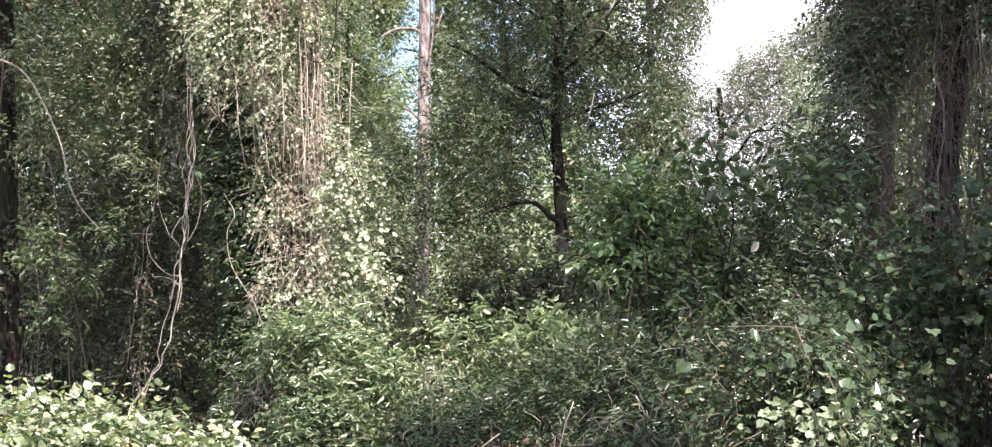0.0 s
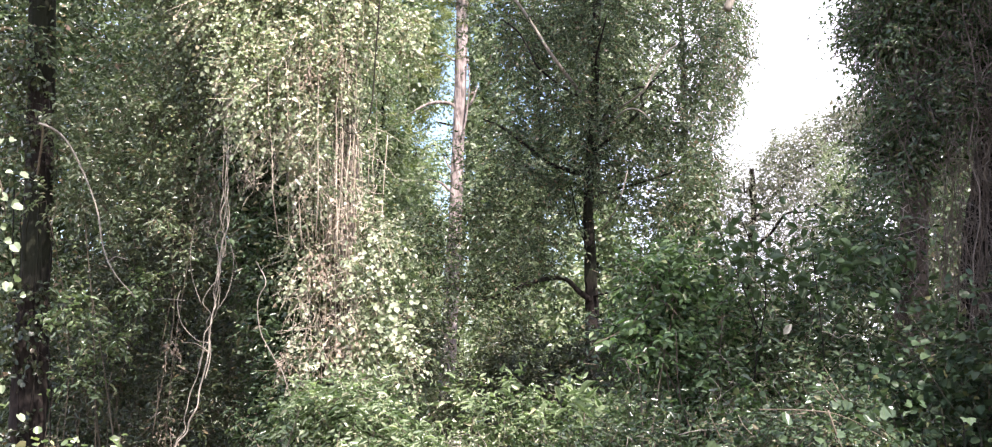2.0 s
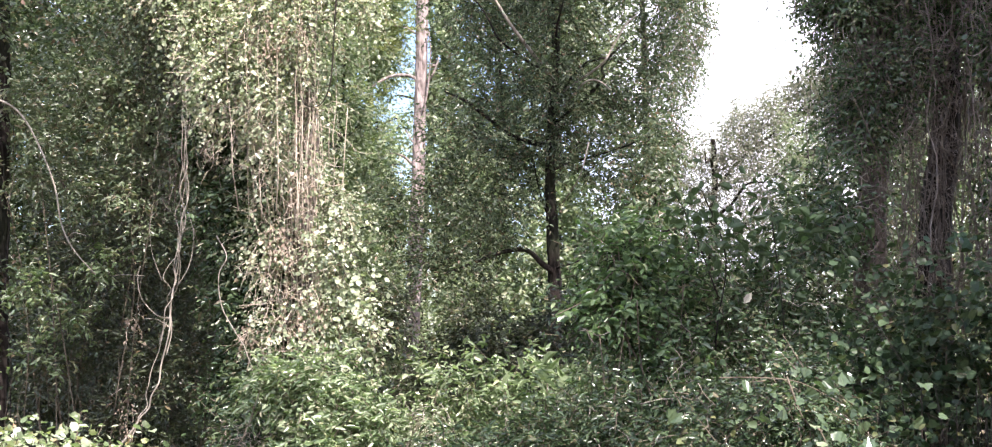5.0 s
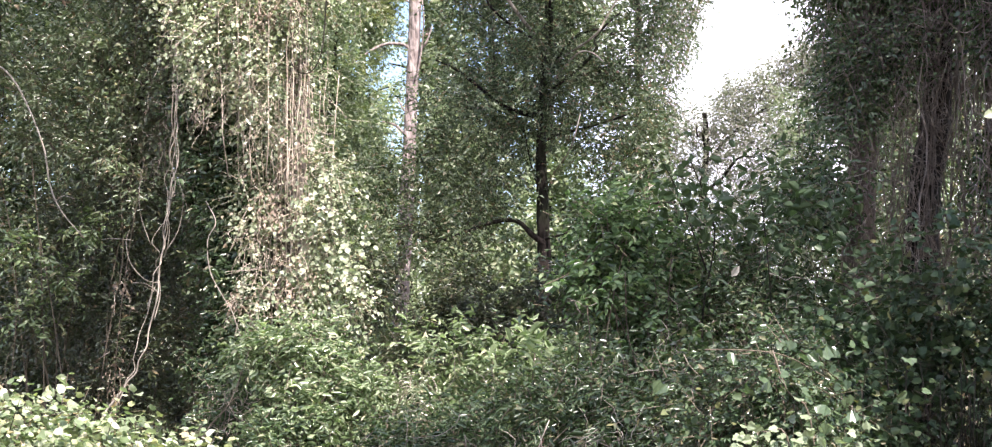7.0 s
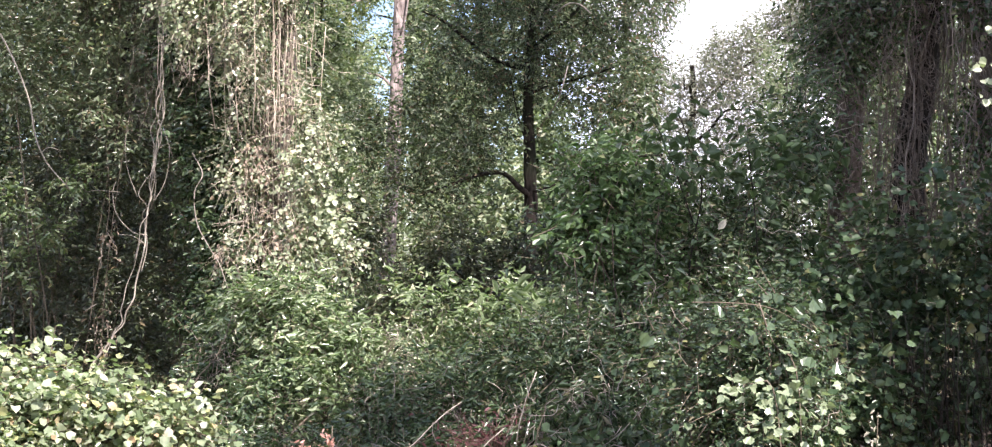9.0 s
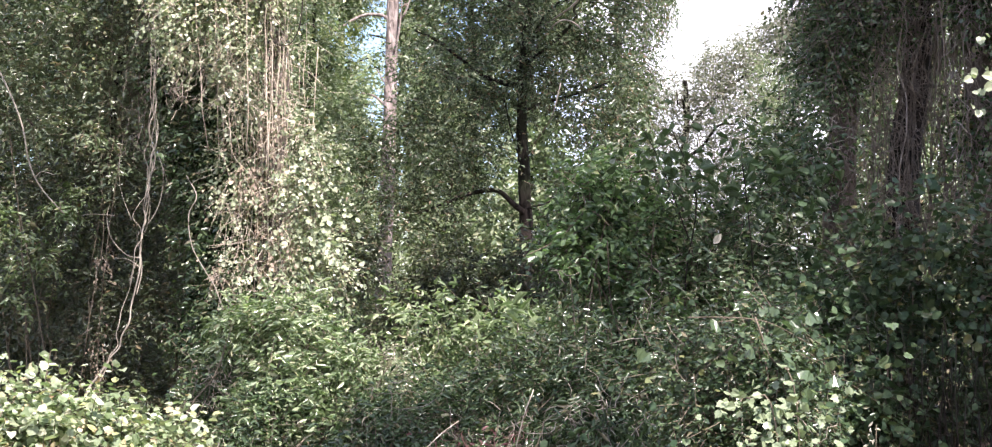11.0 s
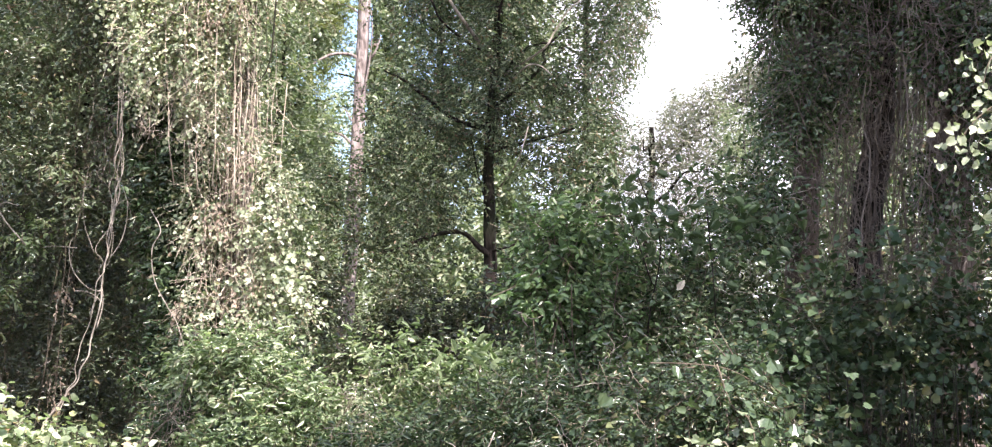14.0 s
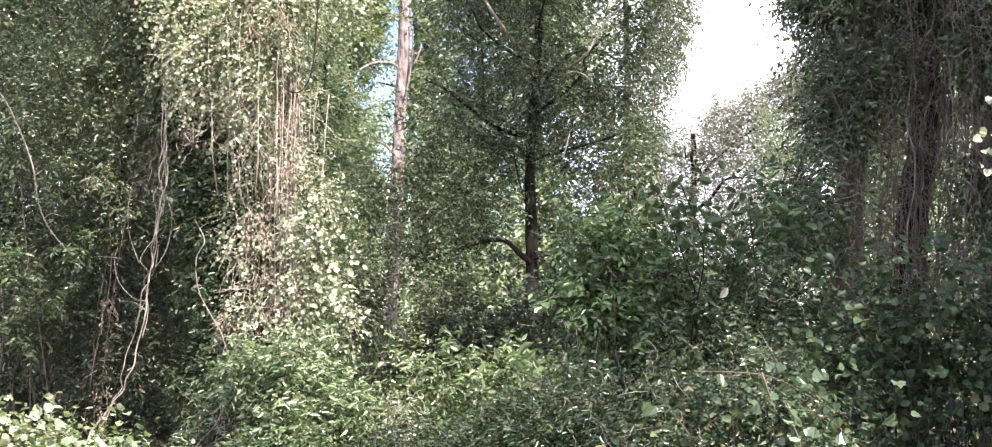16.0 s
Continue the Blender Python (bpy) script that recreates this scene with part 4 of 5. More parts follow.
def dead_leaf_mat():
    """Brown dead leaves and straw caught in the tower and beside the woody vine."""
    v = thing("dead_leaf_tangle", -1.6, 9.4, 0, "brown withered leaves and dry stems caught in climbing vines", "dead leaves")
    foliage(v, "foliage", [(-1.5, 9.3, 2.4, 0.14, 0.12, 0.3), (-1.42, 9.25, 2.75, 0.1, 0.1, 0.2), (-1.66, 9.3, 1.75, 0.12, 0.12, 0.2), (-1.5, 9.2, 3.75, 0.2, 0.12, 0.15), (-1.35, 9.25, 1.9, 0.15, 0.1, 0.2)], 170, 5, 0.12, 0.036, M_DRY, M_STRAW, ratio=0.6, seed=113, droop=1.0, gap=0.0, gap_scale=0.2)
    V, F = merge(tangle(50, (-1.52, 9.22, 2.45), (0.14, 0.1, 0.5), 0.0017) + tangle(36, (-1.75, 9.25, 3.3), (0.28, 0.1, 0.45), 0.0017) + tangle(40, (-1.42, 9.2, 1.75), (0.2, 0.1, 0.3), 0.0016) + tangle(24, (-1.55, 8.35, 1.12), (0.09, 0.08, 0.14), 0.0012))
    bulk("vine_tangle", V, F, M_STRAW, v, kind="stuff")
    for at, spread, n in (((-1.9, 9.15, 3.5), (0.32, 0.1, 0.5), 60), ((-1.45, 9.1, 3.4), (0.2, 0.08, 0.6), 60), ((-2.2, 9.4, 2.9), (0.2, 0.1, 0.5), 34), ((-1.2, 9.2, 2.7), (0.1, 0.08, 0.6), 30)):
        V, F = merge(tangle(n, at, spread, 0.0015, 2.0))
        bulk("strand_growth", V, F, M_DRYSTEM if at[0] < -1.8 else M_STRAW, v, kind="stuff")
    w = thing("dead_leaf_tangle", -2.6, 9.6, 0, "withered pale leaves hanging down a thin shaded stem", "dead leaves")
    stem("stem", [(-2.62, 9.6, 0), (-2.6, 9.55, 1.2), (-2.52, 9.5, 2.0), (-2.42, 9.5, 2.7)], 0.004, 0.003, M_STEM, w, sides=5)
    foliage(w, "foliage", [(-2.55, 9.45, 1.75, 0.08, 0.08, 0.28), (-2.62, 9.5, 1.25, 0.1, 0.1, 0.3), (-2.6, 9.45, 0.9, 0.1, 0.1, 0.2)], 46, 5, 0.1, 0.028, M_DRY, M_STRAW, ratio=0.7, seed=114, droop=1.0, gap=0.2, gap_scale=0.15)


dead_leaf_mat()

# the shaded pair of vine-draped trunks
vine_tree("broad brown trunk draped in vines and fine foliage",
          [(2.36, 9.1, -0.1), (2.37, 9.1, 1.7), (2.38, 9.1, 2.2), (2.42, 9.1, 3.2), (2.45, 9.1, 5.0), (2.6, 9.0, 7.5)], 0.13, M_BROWN,
          [(2.3, 8.85, 3.2, 0.2, 0.25, 0.35), (2.12, 8.9, 2.9, 0.12, 0.2, 0.35), (2.24, 8.9, 3.75, 0.26, 0.3, 0.4), (2.5, 8.9, 4.3, 0.5, 0.4, 0.5), (2.08, 8.9, 2.45, 0.13, 0.2, 0.25), (2.2, 9.3, 4.0, 0.2, 0.3, 0.35), (2.55, 8.8, 3.5, 0.2, 0.2, 0.3)],
          5600, 0.042, M_LAUREL, [(14, (2.5, 8.85, 1.7), (0.16, 0.06), 2.8, (0.02, 0), 0.004)], loose=[(170, (2.45, 8.72, 2.7), (0.22, 0.08, 0.9), 0.003)], shape="diamond", ratio=0.45, straw=M_DRYSTEM, wobble=0.05, label="fine-leaved climbing vine with brown stems in shade", seed=121,
          # unseen canopy added overhead to shade the draped trunks, bushes and oak
          unseen_crown=[dict(blobs=[(3.6, 6.8, 6.6, 1.6, 1.7, 0.8), (4.6, 5.4, 7.4, 1.7, 1.6, 0.9), (2.6, 8.6, 7.4, 1.5, 1.5, 0.9), (4.3, 7.6, 8.4, 1.8, 1.8, 0.9), (3.0, 4.4, 6.6, 1.1, 1.1, 0.6), (2.2, 11.3, 8.8, 1.8, 1.8, 0.9), (1.3, 12.3, 9.4, 1.4, 1.4, 0.8)], n_twigs=2900, per_twig=6, twig_len=0.35, leaf_len=0.13, mat=M_OAK, ratio=0.5, shape="diamond", seed=122, gap=0.25, gap_scale=0.7)],
          # unseen limbs that reach the added shading clumps
          unseen_limbs=[([(2.5, 9.0, 5.6), (2.8, 7.6, 6.4), (3.0, 5.8, 6.7), (3.0, 4.4, 6.6)], 0.06, 0.02), ([(2.55, 9.0, 6.4), (2.4, 10.2, 7.8), (2.2, 11.3, 8.6)], 0.05, 0.02), ([(2.7, 8.0, 6.3), (3.6, 7.2, 6.6), (4.5, 6.0, 7.3)], 0.045, 0.015)])
vine_tree("dark trunk wrapped in bare brown vine stems",
          [(2.85, 9.4, -0.1), (2.85, 9.4, 1.5), (2.9, 9.4, 2.5), (2.99, 9.4, 3.2), (3.0, 9.4, 5.0), (3.1, 9.4, 8)], 0.14, M_BARK,
          [(3.0, 9.2, 4.2, 0.4, 0.4, 0.5), (2.7, 9.3, 3.9, 0.3, 0.3, 0.4), (3.35, 9.0, 3.7, 0.3, 0.3, 0.4)],
          2200, 0.032, M_LAUREL, [(44, (2.85, 9.15, 1.7), (0.16, 0.07), 2.8, (0.05, 0), 0.0045), (20, (3.1, 9.0, 2.0), (0.2, 0.08), 2.4, (0.03, 0), 0.004)], straw=M_DRYSTEM, wobble=0.05, label="tangle of bare brown vine stems with few leaves", seed=131,
          loose=[(420, (2.8, 8.95, 2.8), (0.36, 0.15, 0.9), 0.0034), (330, (2.95, 8.75, 3.7), (0.45, 0.2, 0.6), 0.0032)])
vine_tree("brown trunk covered by hanging vines at the thicket edge",
          [(3.3, 8.8, -0.1), (3.28, 8.8, 1.5), (3.25, 8.8, 3.0), (3.3, 8.8, 5.0), (3.5, 8.6, 8)], 0.17, M_BROWN,
          [(3.3, 8.5, 3.5, 0.4, 0.35, 0.4), (3.6, 8.4, 3.0, 0.35, 0.35, 0.7), (3.15, 8.5, 2.6, 0.2, 0.3, 0.3)],
          2200, 0.032, M_LAUREL, [(40, (3.2, 8.5, 1.6), (0.2, 0.08), 2.8, (0.03, 0), 0.0045)], straw=M_DRYSTEM, wobble=0.05, label="brown hanging vine stems with dark green leaves", seed=141,
          loose=[(420, (3.2, 8.4, 2.9), (0.34, 0.15, 1.0), 0.0034)],
          # unseen clumps placed on the sun's path to shade bank and foreground
          unseen_crown=[dict(blobs=[(4.8, 3.2, 6.5, 0.75, 0.65, 0.45), (4.2, 5.0, 6.9, 0.8, 0.7, 0.5), (3.2, 2.15, 6.85, 0.5, 0.36, 0.25), (1.75, 3.2, 6.7, 0.55, 0.5, 0.3), (0.38, 4.7, 6.15, 0.26, 0.28, 0.2), (4.75, 2.3, 6.5, 0.6, 0.5, 0.35), (3.5, 7.1, 4.95, 0.75, 0.65, 0.35), (4.25, 6.9, 5.0, 0.7, 0.6, 0.35), (4.2, 5.2, 5.1, 0.8, 0.7, 0.35), (4.6, 6.2, 6.9, 0.7, 0.7, 0.4)], n_twigs=4200, per_twig=6, twig_len=0.3, leaf_len=0.11, mat=M_OAK, ratio=0.5, shape="diamond", seed=142)],
          # unseen limbs made to hold these shading clumps
          unseen_limbs=[([(3.35, 8.7, 5.2), (3.7, 7.2, 6.3), (4.1, 5.6, 6.8), (4.4, 4.0, 6.6), (3.6, 2.4, 6.8)], 0.07, 0.02), ([(4.2, 5.0, 6.8), (3.0, 4.0, 6.8), (1.8, 3.2, 6.7)], 0.035, 0.012), ([(2.6, 3.8, 6.75), (1.5, 4.4, 6.5), (0.38, 4.7, 6.15)], 0.022, 0.008), ([(4.2, 5.0, 6.8), (4.5, 3.6, 6.7), (4.75, 2.3, 6.5)], 0.03, 0.012)])


# ---- shrubs ----
def shrub(label, base, stems, blobs, n, per, twig_len, leaf_len, mat, group="shrubs", stem_mat=None, bare=0, thick=0.6, **kw):
    """Stems from the base into the clumps, and leafy twigs."""
    t = thing("shrub", base[0], base[1], 0, label, "shrub", group)
    rr = np.random.default_rng(int(abs(base[0] * 100)) + stems)
    B = np.array(blobs)
    tubes = []
    for i in range(stems):
        b = B[i % len(B)]
        tip = b[:3] + rr.normal(size=3) * b[3:6] * 0.45
        st = np.array([base[0] + rr.normal() * base[2], base[1] + rr.normal() * base[2], -0.05])
        mid = st * 0.45 + tip * 0.55 + (rr.normal() * 0.08, rr.normal() * 0.08, 0.12)
        low, high = st * 0.75 + mid * 0.25 + rr.normal(size=3) * (0.05, 0.05, 0), mid * 0.5 + tip * 0.5 + rr.normal(size=3) * 0.05
        tubes.append(tube_arrays([st, low, mid, high, tip], rr.uniform(0.008, 0.016) * thick, 0.004 * thick, 5, 3, 0.05))
    V, F = merge(tubes)
    bulk("stem_growth", V, F, stem_mat or M_STEM, t, kind="stuff")
    if bare:
        V, F = merge([q for b in blobs for q in tangle(bare, b[:3], [k * 0.95 for k in b[3:6]], 0.0021, 0.1)])
        bulk("bare_twig_growth", V, F, M_GREYSTEM, t, kind="stuff")
    foliage(t, "foliage", blobs, n, per, twig_len, leaf_len, mat, stem_mat or M_STEM, **kw)
    return t


# glossy evergreen between the woody vine and the tower
shrub("glossy evergreen laurel growing up beside the vine tower", (-1.9, 9.9, 0.25), 12,
      [(-1.8, 9.7, 2.75, 0.2, 0.25, 0.25), (-2.02, 9.8, 2.5, 0.16, 0.25, 0.3), (-1.75, 9.7, 2.3, 0.16, 0.25, 0.3), (-1.9, 9.7, 1.95, 0.2, 0.25, 0.2), (-1.72, 9.6, 1.6, 0.16, 0.25, 0.2), (-1.95, 9.9, 1.4, 0.2, 0.25, 0.25), (-1.65, 9.5, 1.2, 0.2, 0.25, 0.2), (-2.05, 9.9, 3.2, 0.25, 0.3, 0.3)],
      2300, 7, 0.18, 0.06, M_LAUREL, thick=0.4, ratio=0.42, seed=166, gap=0.3, gap_scale=0.28, face=0.15, tilt=0.4, jitter=1.0)
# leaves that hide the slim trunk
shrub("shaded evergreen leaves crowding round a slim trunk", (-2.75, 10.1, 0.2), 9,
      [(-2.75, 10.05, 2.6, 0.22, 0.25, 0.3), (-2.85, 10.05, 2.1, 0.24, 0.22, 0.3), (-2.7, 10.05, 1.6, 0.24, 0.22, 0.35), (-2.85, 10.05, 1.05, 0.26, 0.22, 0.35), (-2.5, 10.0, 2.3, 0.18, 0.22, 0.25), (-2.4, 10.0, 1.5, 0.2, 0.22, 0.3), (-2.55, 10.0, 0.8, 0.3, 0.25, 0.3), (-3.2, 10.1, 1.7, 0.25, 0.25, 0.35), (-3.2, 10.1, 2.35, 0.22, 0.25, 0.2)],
      1700, 7, 0.18, 0.046, M_DEEPSHADE, thick=0.4, ratio=0.42, seed=167, gap=0.3, gap_scale=0.3, face=0.1, tilt=0.4, jitter=1.0)
# pale layered sprays behind the dead branch
shrub("layered sprays of pale glossy leaves in the sun", (-3.2, 10.0, 0.3), 9,
      [(-3.45, 9.9, 2.92, 0.26, 0.2, 0.08), (-3.1, 9.9, 2.86, 0.28, 0.2, 0.09), (-2.75, 9.9, 2.76, 0.22, 0.2, 0.09), (-3.3, 9.9, 3.2, 0.25, 0.2, 0.09), (-2.8, 9.95, 3.15, 0.22, 0.2, 0.08), (-2.5, 9.9, 2.5, 0.18, 0.2, 0.07), (-3.5, 9.95, 3.5, 0.2, 0.2, 0.08), (-3.0, 9.95, 3.6, 0.25, 0.2, 0.08)],
      560, 7, 0.22, 0.05, M_VINE, thick=0.5, ratio=0.42, seed=173, gap=0.1, gap_scale=0.25, face=0.5, tilt=0.8)
# leaves in the left depth, their sun patch painted by a brighter leaf colour
shrub("laurel twigs with bright leaves catching a patch of sun", (-3.2, 10.0, 0.2), 7,
      [(-3.35, 9.8, 2.1, 0.2, 0.2, 0.1), (-3.05, 9.8, 1.88, 0.2, 0.2, 0.08), (-3.3, 9.9, 1.6, 0.14, 0.2, 0.1), (-2.9, 9.9, 2.25, 0.14, 0.2, 0.1)],
      150, 7, 0.18, 0.06, M_BUSH, thick=0.4, ratio=0.42, seed=172, gap=0.2, gap_scale=0.2, face=0.3, tilt=0.6)
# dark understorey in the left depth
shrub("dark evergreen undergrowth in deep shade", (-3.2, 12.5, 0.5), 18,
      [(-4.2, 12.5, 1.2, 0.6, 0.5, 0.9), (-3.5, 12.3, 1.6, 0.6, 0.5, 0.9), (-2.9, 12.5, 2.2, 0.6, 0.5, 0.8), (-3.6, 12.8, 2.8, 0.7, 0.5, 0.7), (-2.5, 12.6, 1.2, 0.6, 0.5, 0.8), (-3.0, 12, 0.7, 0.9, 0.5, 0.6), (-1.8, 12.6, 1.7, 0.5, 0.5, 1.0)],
      5500, 6, 0.2, 0.058, M_DEEPSHADE, bare=9, ratio=0.45, shape="diamond", seed=151, gap=0.25, gap_scale=0.5)
# sunlit bush at the foot of the tower
shrub("leafy laurel bush in dappled sunlight", (-1.2, 8.5, 0.35), 16,
      [(-1.42, 8.6, 1.42, 0.2, 0.3, 0.12), (-1.12, 8.5, 1.42, 0.22, 0.3, 0.17), (-0.86, 8.4, 1.22, 0.16, 0.3, 0.17), (-1.1, 8.4, 1.1, 0.24, 0.3, 0.16), (-0.62, 8.6, 1.05, 0.15, 0.3, 0.14), (-0.9, 8.2, 0.8, 0.2, 0.25, 0.16), (-1.35, 8.3, 0.85, 0.15, 0.25, 0.14)],
      3500, 7, 0.2, 0.054, M_BUSH, ratio=0.36, seed=161, gap=0.85, gap_scale=0.19, face=0.4, tilt=0.35, jitter=1.2)
# dark low growth before and beside it
shrub("low dark evergreen growth at the thicket's foot", (-1.0, 7.6, 0.5), 14,
      [(-1.6, 8.9, 0.7, 0.3, 0.3, 0.5), (-1.2, 7.5, 0.55, 0.35, 0.3, 0.25), (-0.75, 7.3, 0.6, 0.3, 0.3, 0.22), (-0.4, 7.2, 0.55, 0.35, 0.3, 0.22), (-1.75, 9.2, 1.1, 0.2, 0.3, 0.35), (-1.3, 8.2, 0.75, 0.25, 0.3, 0.25), (-0.6, 8.1, 0.8, 0.25, 0.3, 0.22), (-0.25, 8.3, 0.9, 0.22, 0.3, 0.22)],
      2300, 7, 0.18, 0.046, M_LAUREL, bare=18, ratio=0.42, seed=165, gap=0.3, gap_scale=0.3)
# narrow drooping leaves and small round ones in front of the thicket
shrub("drooping shrub with long narrow dark green leaves", (0.4, 6.8, 0.2), 10,
      [(0.36, 6.8, 0.86, 0.12, 0.15, 0.1), (0.5, 6.8, 0.98, 0.16, 0.15, 0.1), (0.4, 6.7, 0.7, 0.14, 0.15, 0.1), (0.7, 6.7, 0.88, 0.16, 0.15, 0.12)],
      230, 8, 0.2, 0.085, M_LAUREL, bare=18, ratio=0.16, seed=168, gap=0.3, gap_scale=0.25, droop=0.7, face=0.1, tilt=0.3, jitter=0.8)
shrub("low creeper with small round leaves among bare twigs", (0.55, 6.2, 0.2), 8,
      [(0.45, 6.2, 0.78, 0.2, 0.15, 0.1), (0.75, 6.1, 0.75, 0.18, 0.15, 0.1), (0.6, 6.2, 0.62, 0.25, 0.15, 0.1)],
      230, 5, 0.14, 0.036, M_SHADELEAF, bare=14, ratio=0.95, shape="round", seed=169, gap=0.2, gap_scale=0.2)
# pale tuft at the edge of the lit bush
shrub("small pale sunlit tuft of dry fine leaves", (-0.5, 8.4, 0.06), 5,
      [(-0.5, 8.4, 1.18, 0.1, 0.1, 0.1), (-0.52, 8.4, 1.0, 0.07, 0.08, 0.1)],
      130, 6, 0.1, 0.026, M_LITVINE, bare=10, ratio=0.4, shape="diamond", seed=174, gap=-0.5)
# bright bush in the centre depth
shrub("broad-leaved shrub catching light in the clearing", (0.0, 10.6, 0.4), 14,
      [(-0.4, 10.6, 1.3, 0.4, 0.4, 0.35), (0.05, 10.5, 1.3, 0.35, 0.4, 0.35), (0.4, 10.6, 1.2, 0.4, 0.4, 0.35), (0.0, 10.5, 0.8, 0.9, 0.5, 0.5), (0.9, 10.8, 1.2, 0.5, 0.4, 0.5)],
      1500, 6, 0.22, 0.075, M_BUSH, ratio=0.38, seed=171, gap=0.55, gap_scale=0.3, face=0.0, tilt=0.35, jitter=1.1)
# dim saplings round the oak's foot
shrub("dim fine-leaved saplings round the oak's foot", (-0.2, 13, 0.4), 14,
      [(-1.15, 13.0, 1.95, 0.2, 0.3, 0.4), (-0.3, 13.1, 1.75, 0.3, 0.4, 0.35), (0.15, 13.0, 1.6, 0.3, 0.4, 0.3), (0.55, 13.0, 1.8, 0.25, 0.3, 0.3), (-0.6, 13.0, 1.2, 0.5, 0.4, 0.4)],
      2500, 6, 0.2, 0.055, M_DEEPSHADE, ratio=0.45, shape="diamond", seed=175, gap=0.35, gap_scale=0.35)
# leafy bush with lit green leaves beside the oak
shrub("bright green leafy bush in broken light", (0.7, 7.7, 0.3), 12,
      [(0.66, 7.95, 2.2, 0.22, 0.25, 0.22), (0.86, 7.9, 2.0, 0.24, 0.25, 0.2), (0.6, 7.9, 1.85, 0.2, 0.25, 0.18), (0.95, 7.9, 1.65, 0.27, 0.25, 0.22)],
      900, 6, 0.15, 0.052, M_LIME, ratio=0.5, seed=176, gap=0.42, gap_scale=0.25, face=0.3, tilt=0.5)
# low dark thicket in the centre
shrub("low tangled thicket of dark green leaves", (0.2, 7.8, 0.5), 16,
      [(-0.2, 7.9, 0.85, 0.5, 0.4, 0.35), (0.35, 7.7, 1.0, 0.5, 0.4, 0.4), (0.75, 7.5, 1.15, 0.5, 0.4, 0.35), (0.2, 7.4, 0.6, 0.8, 0.4, 0.3), (0.9, 7.2, 0.7, 0.5, 0.4, 0.4)],
      4600, 7, 0.18, 0.046, M_LAUREL, bare=26, ratio=0.38, seed=181, gap=0.65, gap_scale=0.25, face=0.2, tilt=0.45)
# tall bush in front of the gap
shrub("tall dense evergreen bush in shade", (1.2, 8.2, 0.4), 22,
      [(0.6, 8.2, 1.95, 0.35, 0.4, 0.35), (0.9, 8.1, 2.2, 0.28, 0.35, 0.28), (1.3, 8.2, 1.95, 0.35, 0.4, 0.3), (1.7, 8.2, 2.1, 0.3, 0.4, 0.35), (1.9, 8.3, 2.5, 0.3, 0.3, 0.3), (1.0, 8.0, 1.6, 0.6, 0.4, 0.4), (1.6, 8.0, 1.5, 0.6, 0.4, 0.4), (1.3, 7.9, 0.9, 0.8, 0.4, 0.5), (2.1, 8.2, 1.5, 0.5, 0.4, 0.6)],
      5200, 6, 0.2, 0.048, M_LAUREL, bare=14, ratio=0.46, seed=191, gap=0.62, gap_scale=0.28, face=0.2, tilt=0.45)
# sunlit growth glimpsed between the draped trunks
shrub("sunlit pale shrub glimpsed behind the draped trunks", (3.4, 11.6, 0.4), 14,
      [(2.75, 11.5, 2.3, 0.4, 0.4, 0.7), (3.3, 11.6, 1.7, 0.5, 0.4, 0.8), (3.9, 11.6, 2.2, 0.5, 0.4, 0.9), (3.5, 11.6, 3.1, 0.5, 0.4, 0.6)],
      1300, 6, 0.2, 0.06, M_VINE, ratio=0.5, shape="diamond", seed=195, gap=0.1, gap_scale=0.4)
# understorey behind, closing the depth under the crowns
shrub("shaded saplings and undergrowth in the depth", (0.5, 18, 1.5), 26,
      [(x, 18 + math.sin(x * 3), 0.9 + 0.5 * math.sin(x * 2.3), 0.9, 0.7, 0.9 + 0.3 * math.sin(x * 1.7)) for x in np.arange(-7.2, 7.6, 0.9) if abs(x + 1.1) > 0.5],
      3600, 6, 0.35, 0.09, M_OAK, ratio=0.5, shape="diamond", seed=201, gap=0.25)
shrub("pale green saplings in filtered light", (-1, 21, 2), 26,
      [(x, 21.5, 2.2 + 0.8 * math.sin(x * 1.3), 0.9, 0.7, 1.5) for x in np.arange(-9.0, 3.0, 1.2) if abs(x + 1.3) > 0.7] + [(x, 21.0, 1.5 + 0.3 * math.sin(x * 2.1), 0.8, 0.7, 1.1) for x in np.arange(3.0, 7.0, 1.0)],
      5600, 6, 0.4, 0.1, M_LITFAR, ratio=0.5, shape="diamond", seed=205, gap=0.05)


# ---- nearer plants ----
def grape_bank(label, blobs, n, leaf_len, mat, seed, base, shape="round", second=None, **kw):
    v = thing("vine_mound", base[0], base[1], 0, label, "vine", "vine mounds")
    foliage(v, "foliage", blobs, n, 5, 0.2, leaf_len, mat, M_STEM, ratio=0.98, shape=shape, seed=seed, droop=0.25, gap_scale=0.35, shell=0.55, tilt=1.0, **kw)
    if second:
        foliage(v, "foliage", blobs, second[1], 5, 0.2, leaf_len * 1.15, second[0], M_STEM, ratio=0.98, shape=shape, seed=seed + 1, droop=0.25, gap_scale=0.3, shell=0.4, tilt=1.0, **kw)
    tubes = []
    rr = np.random.default_rng(seed)
    for b in blobs:
        for k in range(4):
            p = np.array(b[:3]) + rr.normal(size=3) * np.array(b[3:6]) * 0.4
            tubes.append(tube_arrays([(b[0] + rr.normal() * 0.2, b[1] + 0.2, -0.03), (p[0] + rr.normal() * 0.1, p[1], p[2] * 0.6), p], 0.008, 0.004, 5, 4))
    V, F = merge(tubes)
    bulk("stem_growth", V, F, M_STEM, v, kind="stuff")
    return v


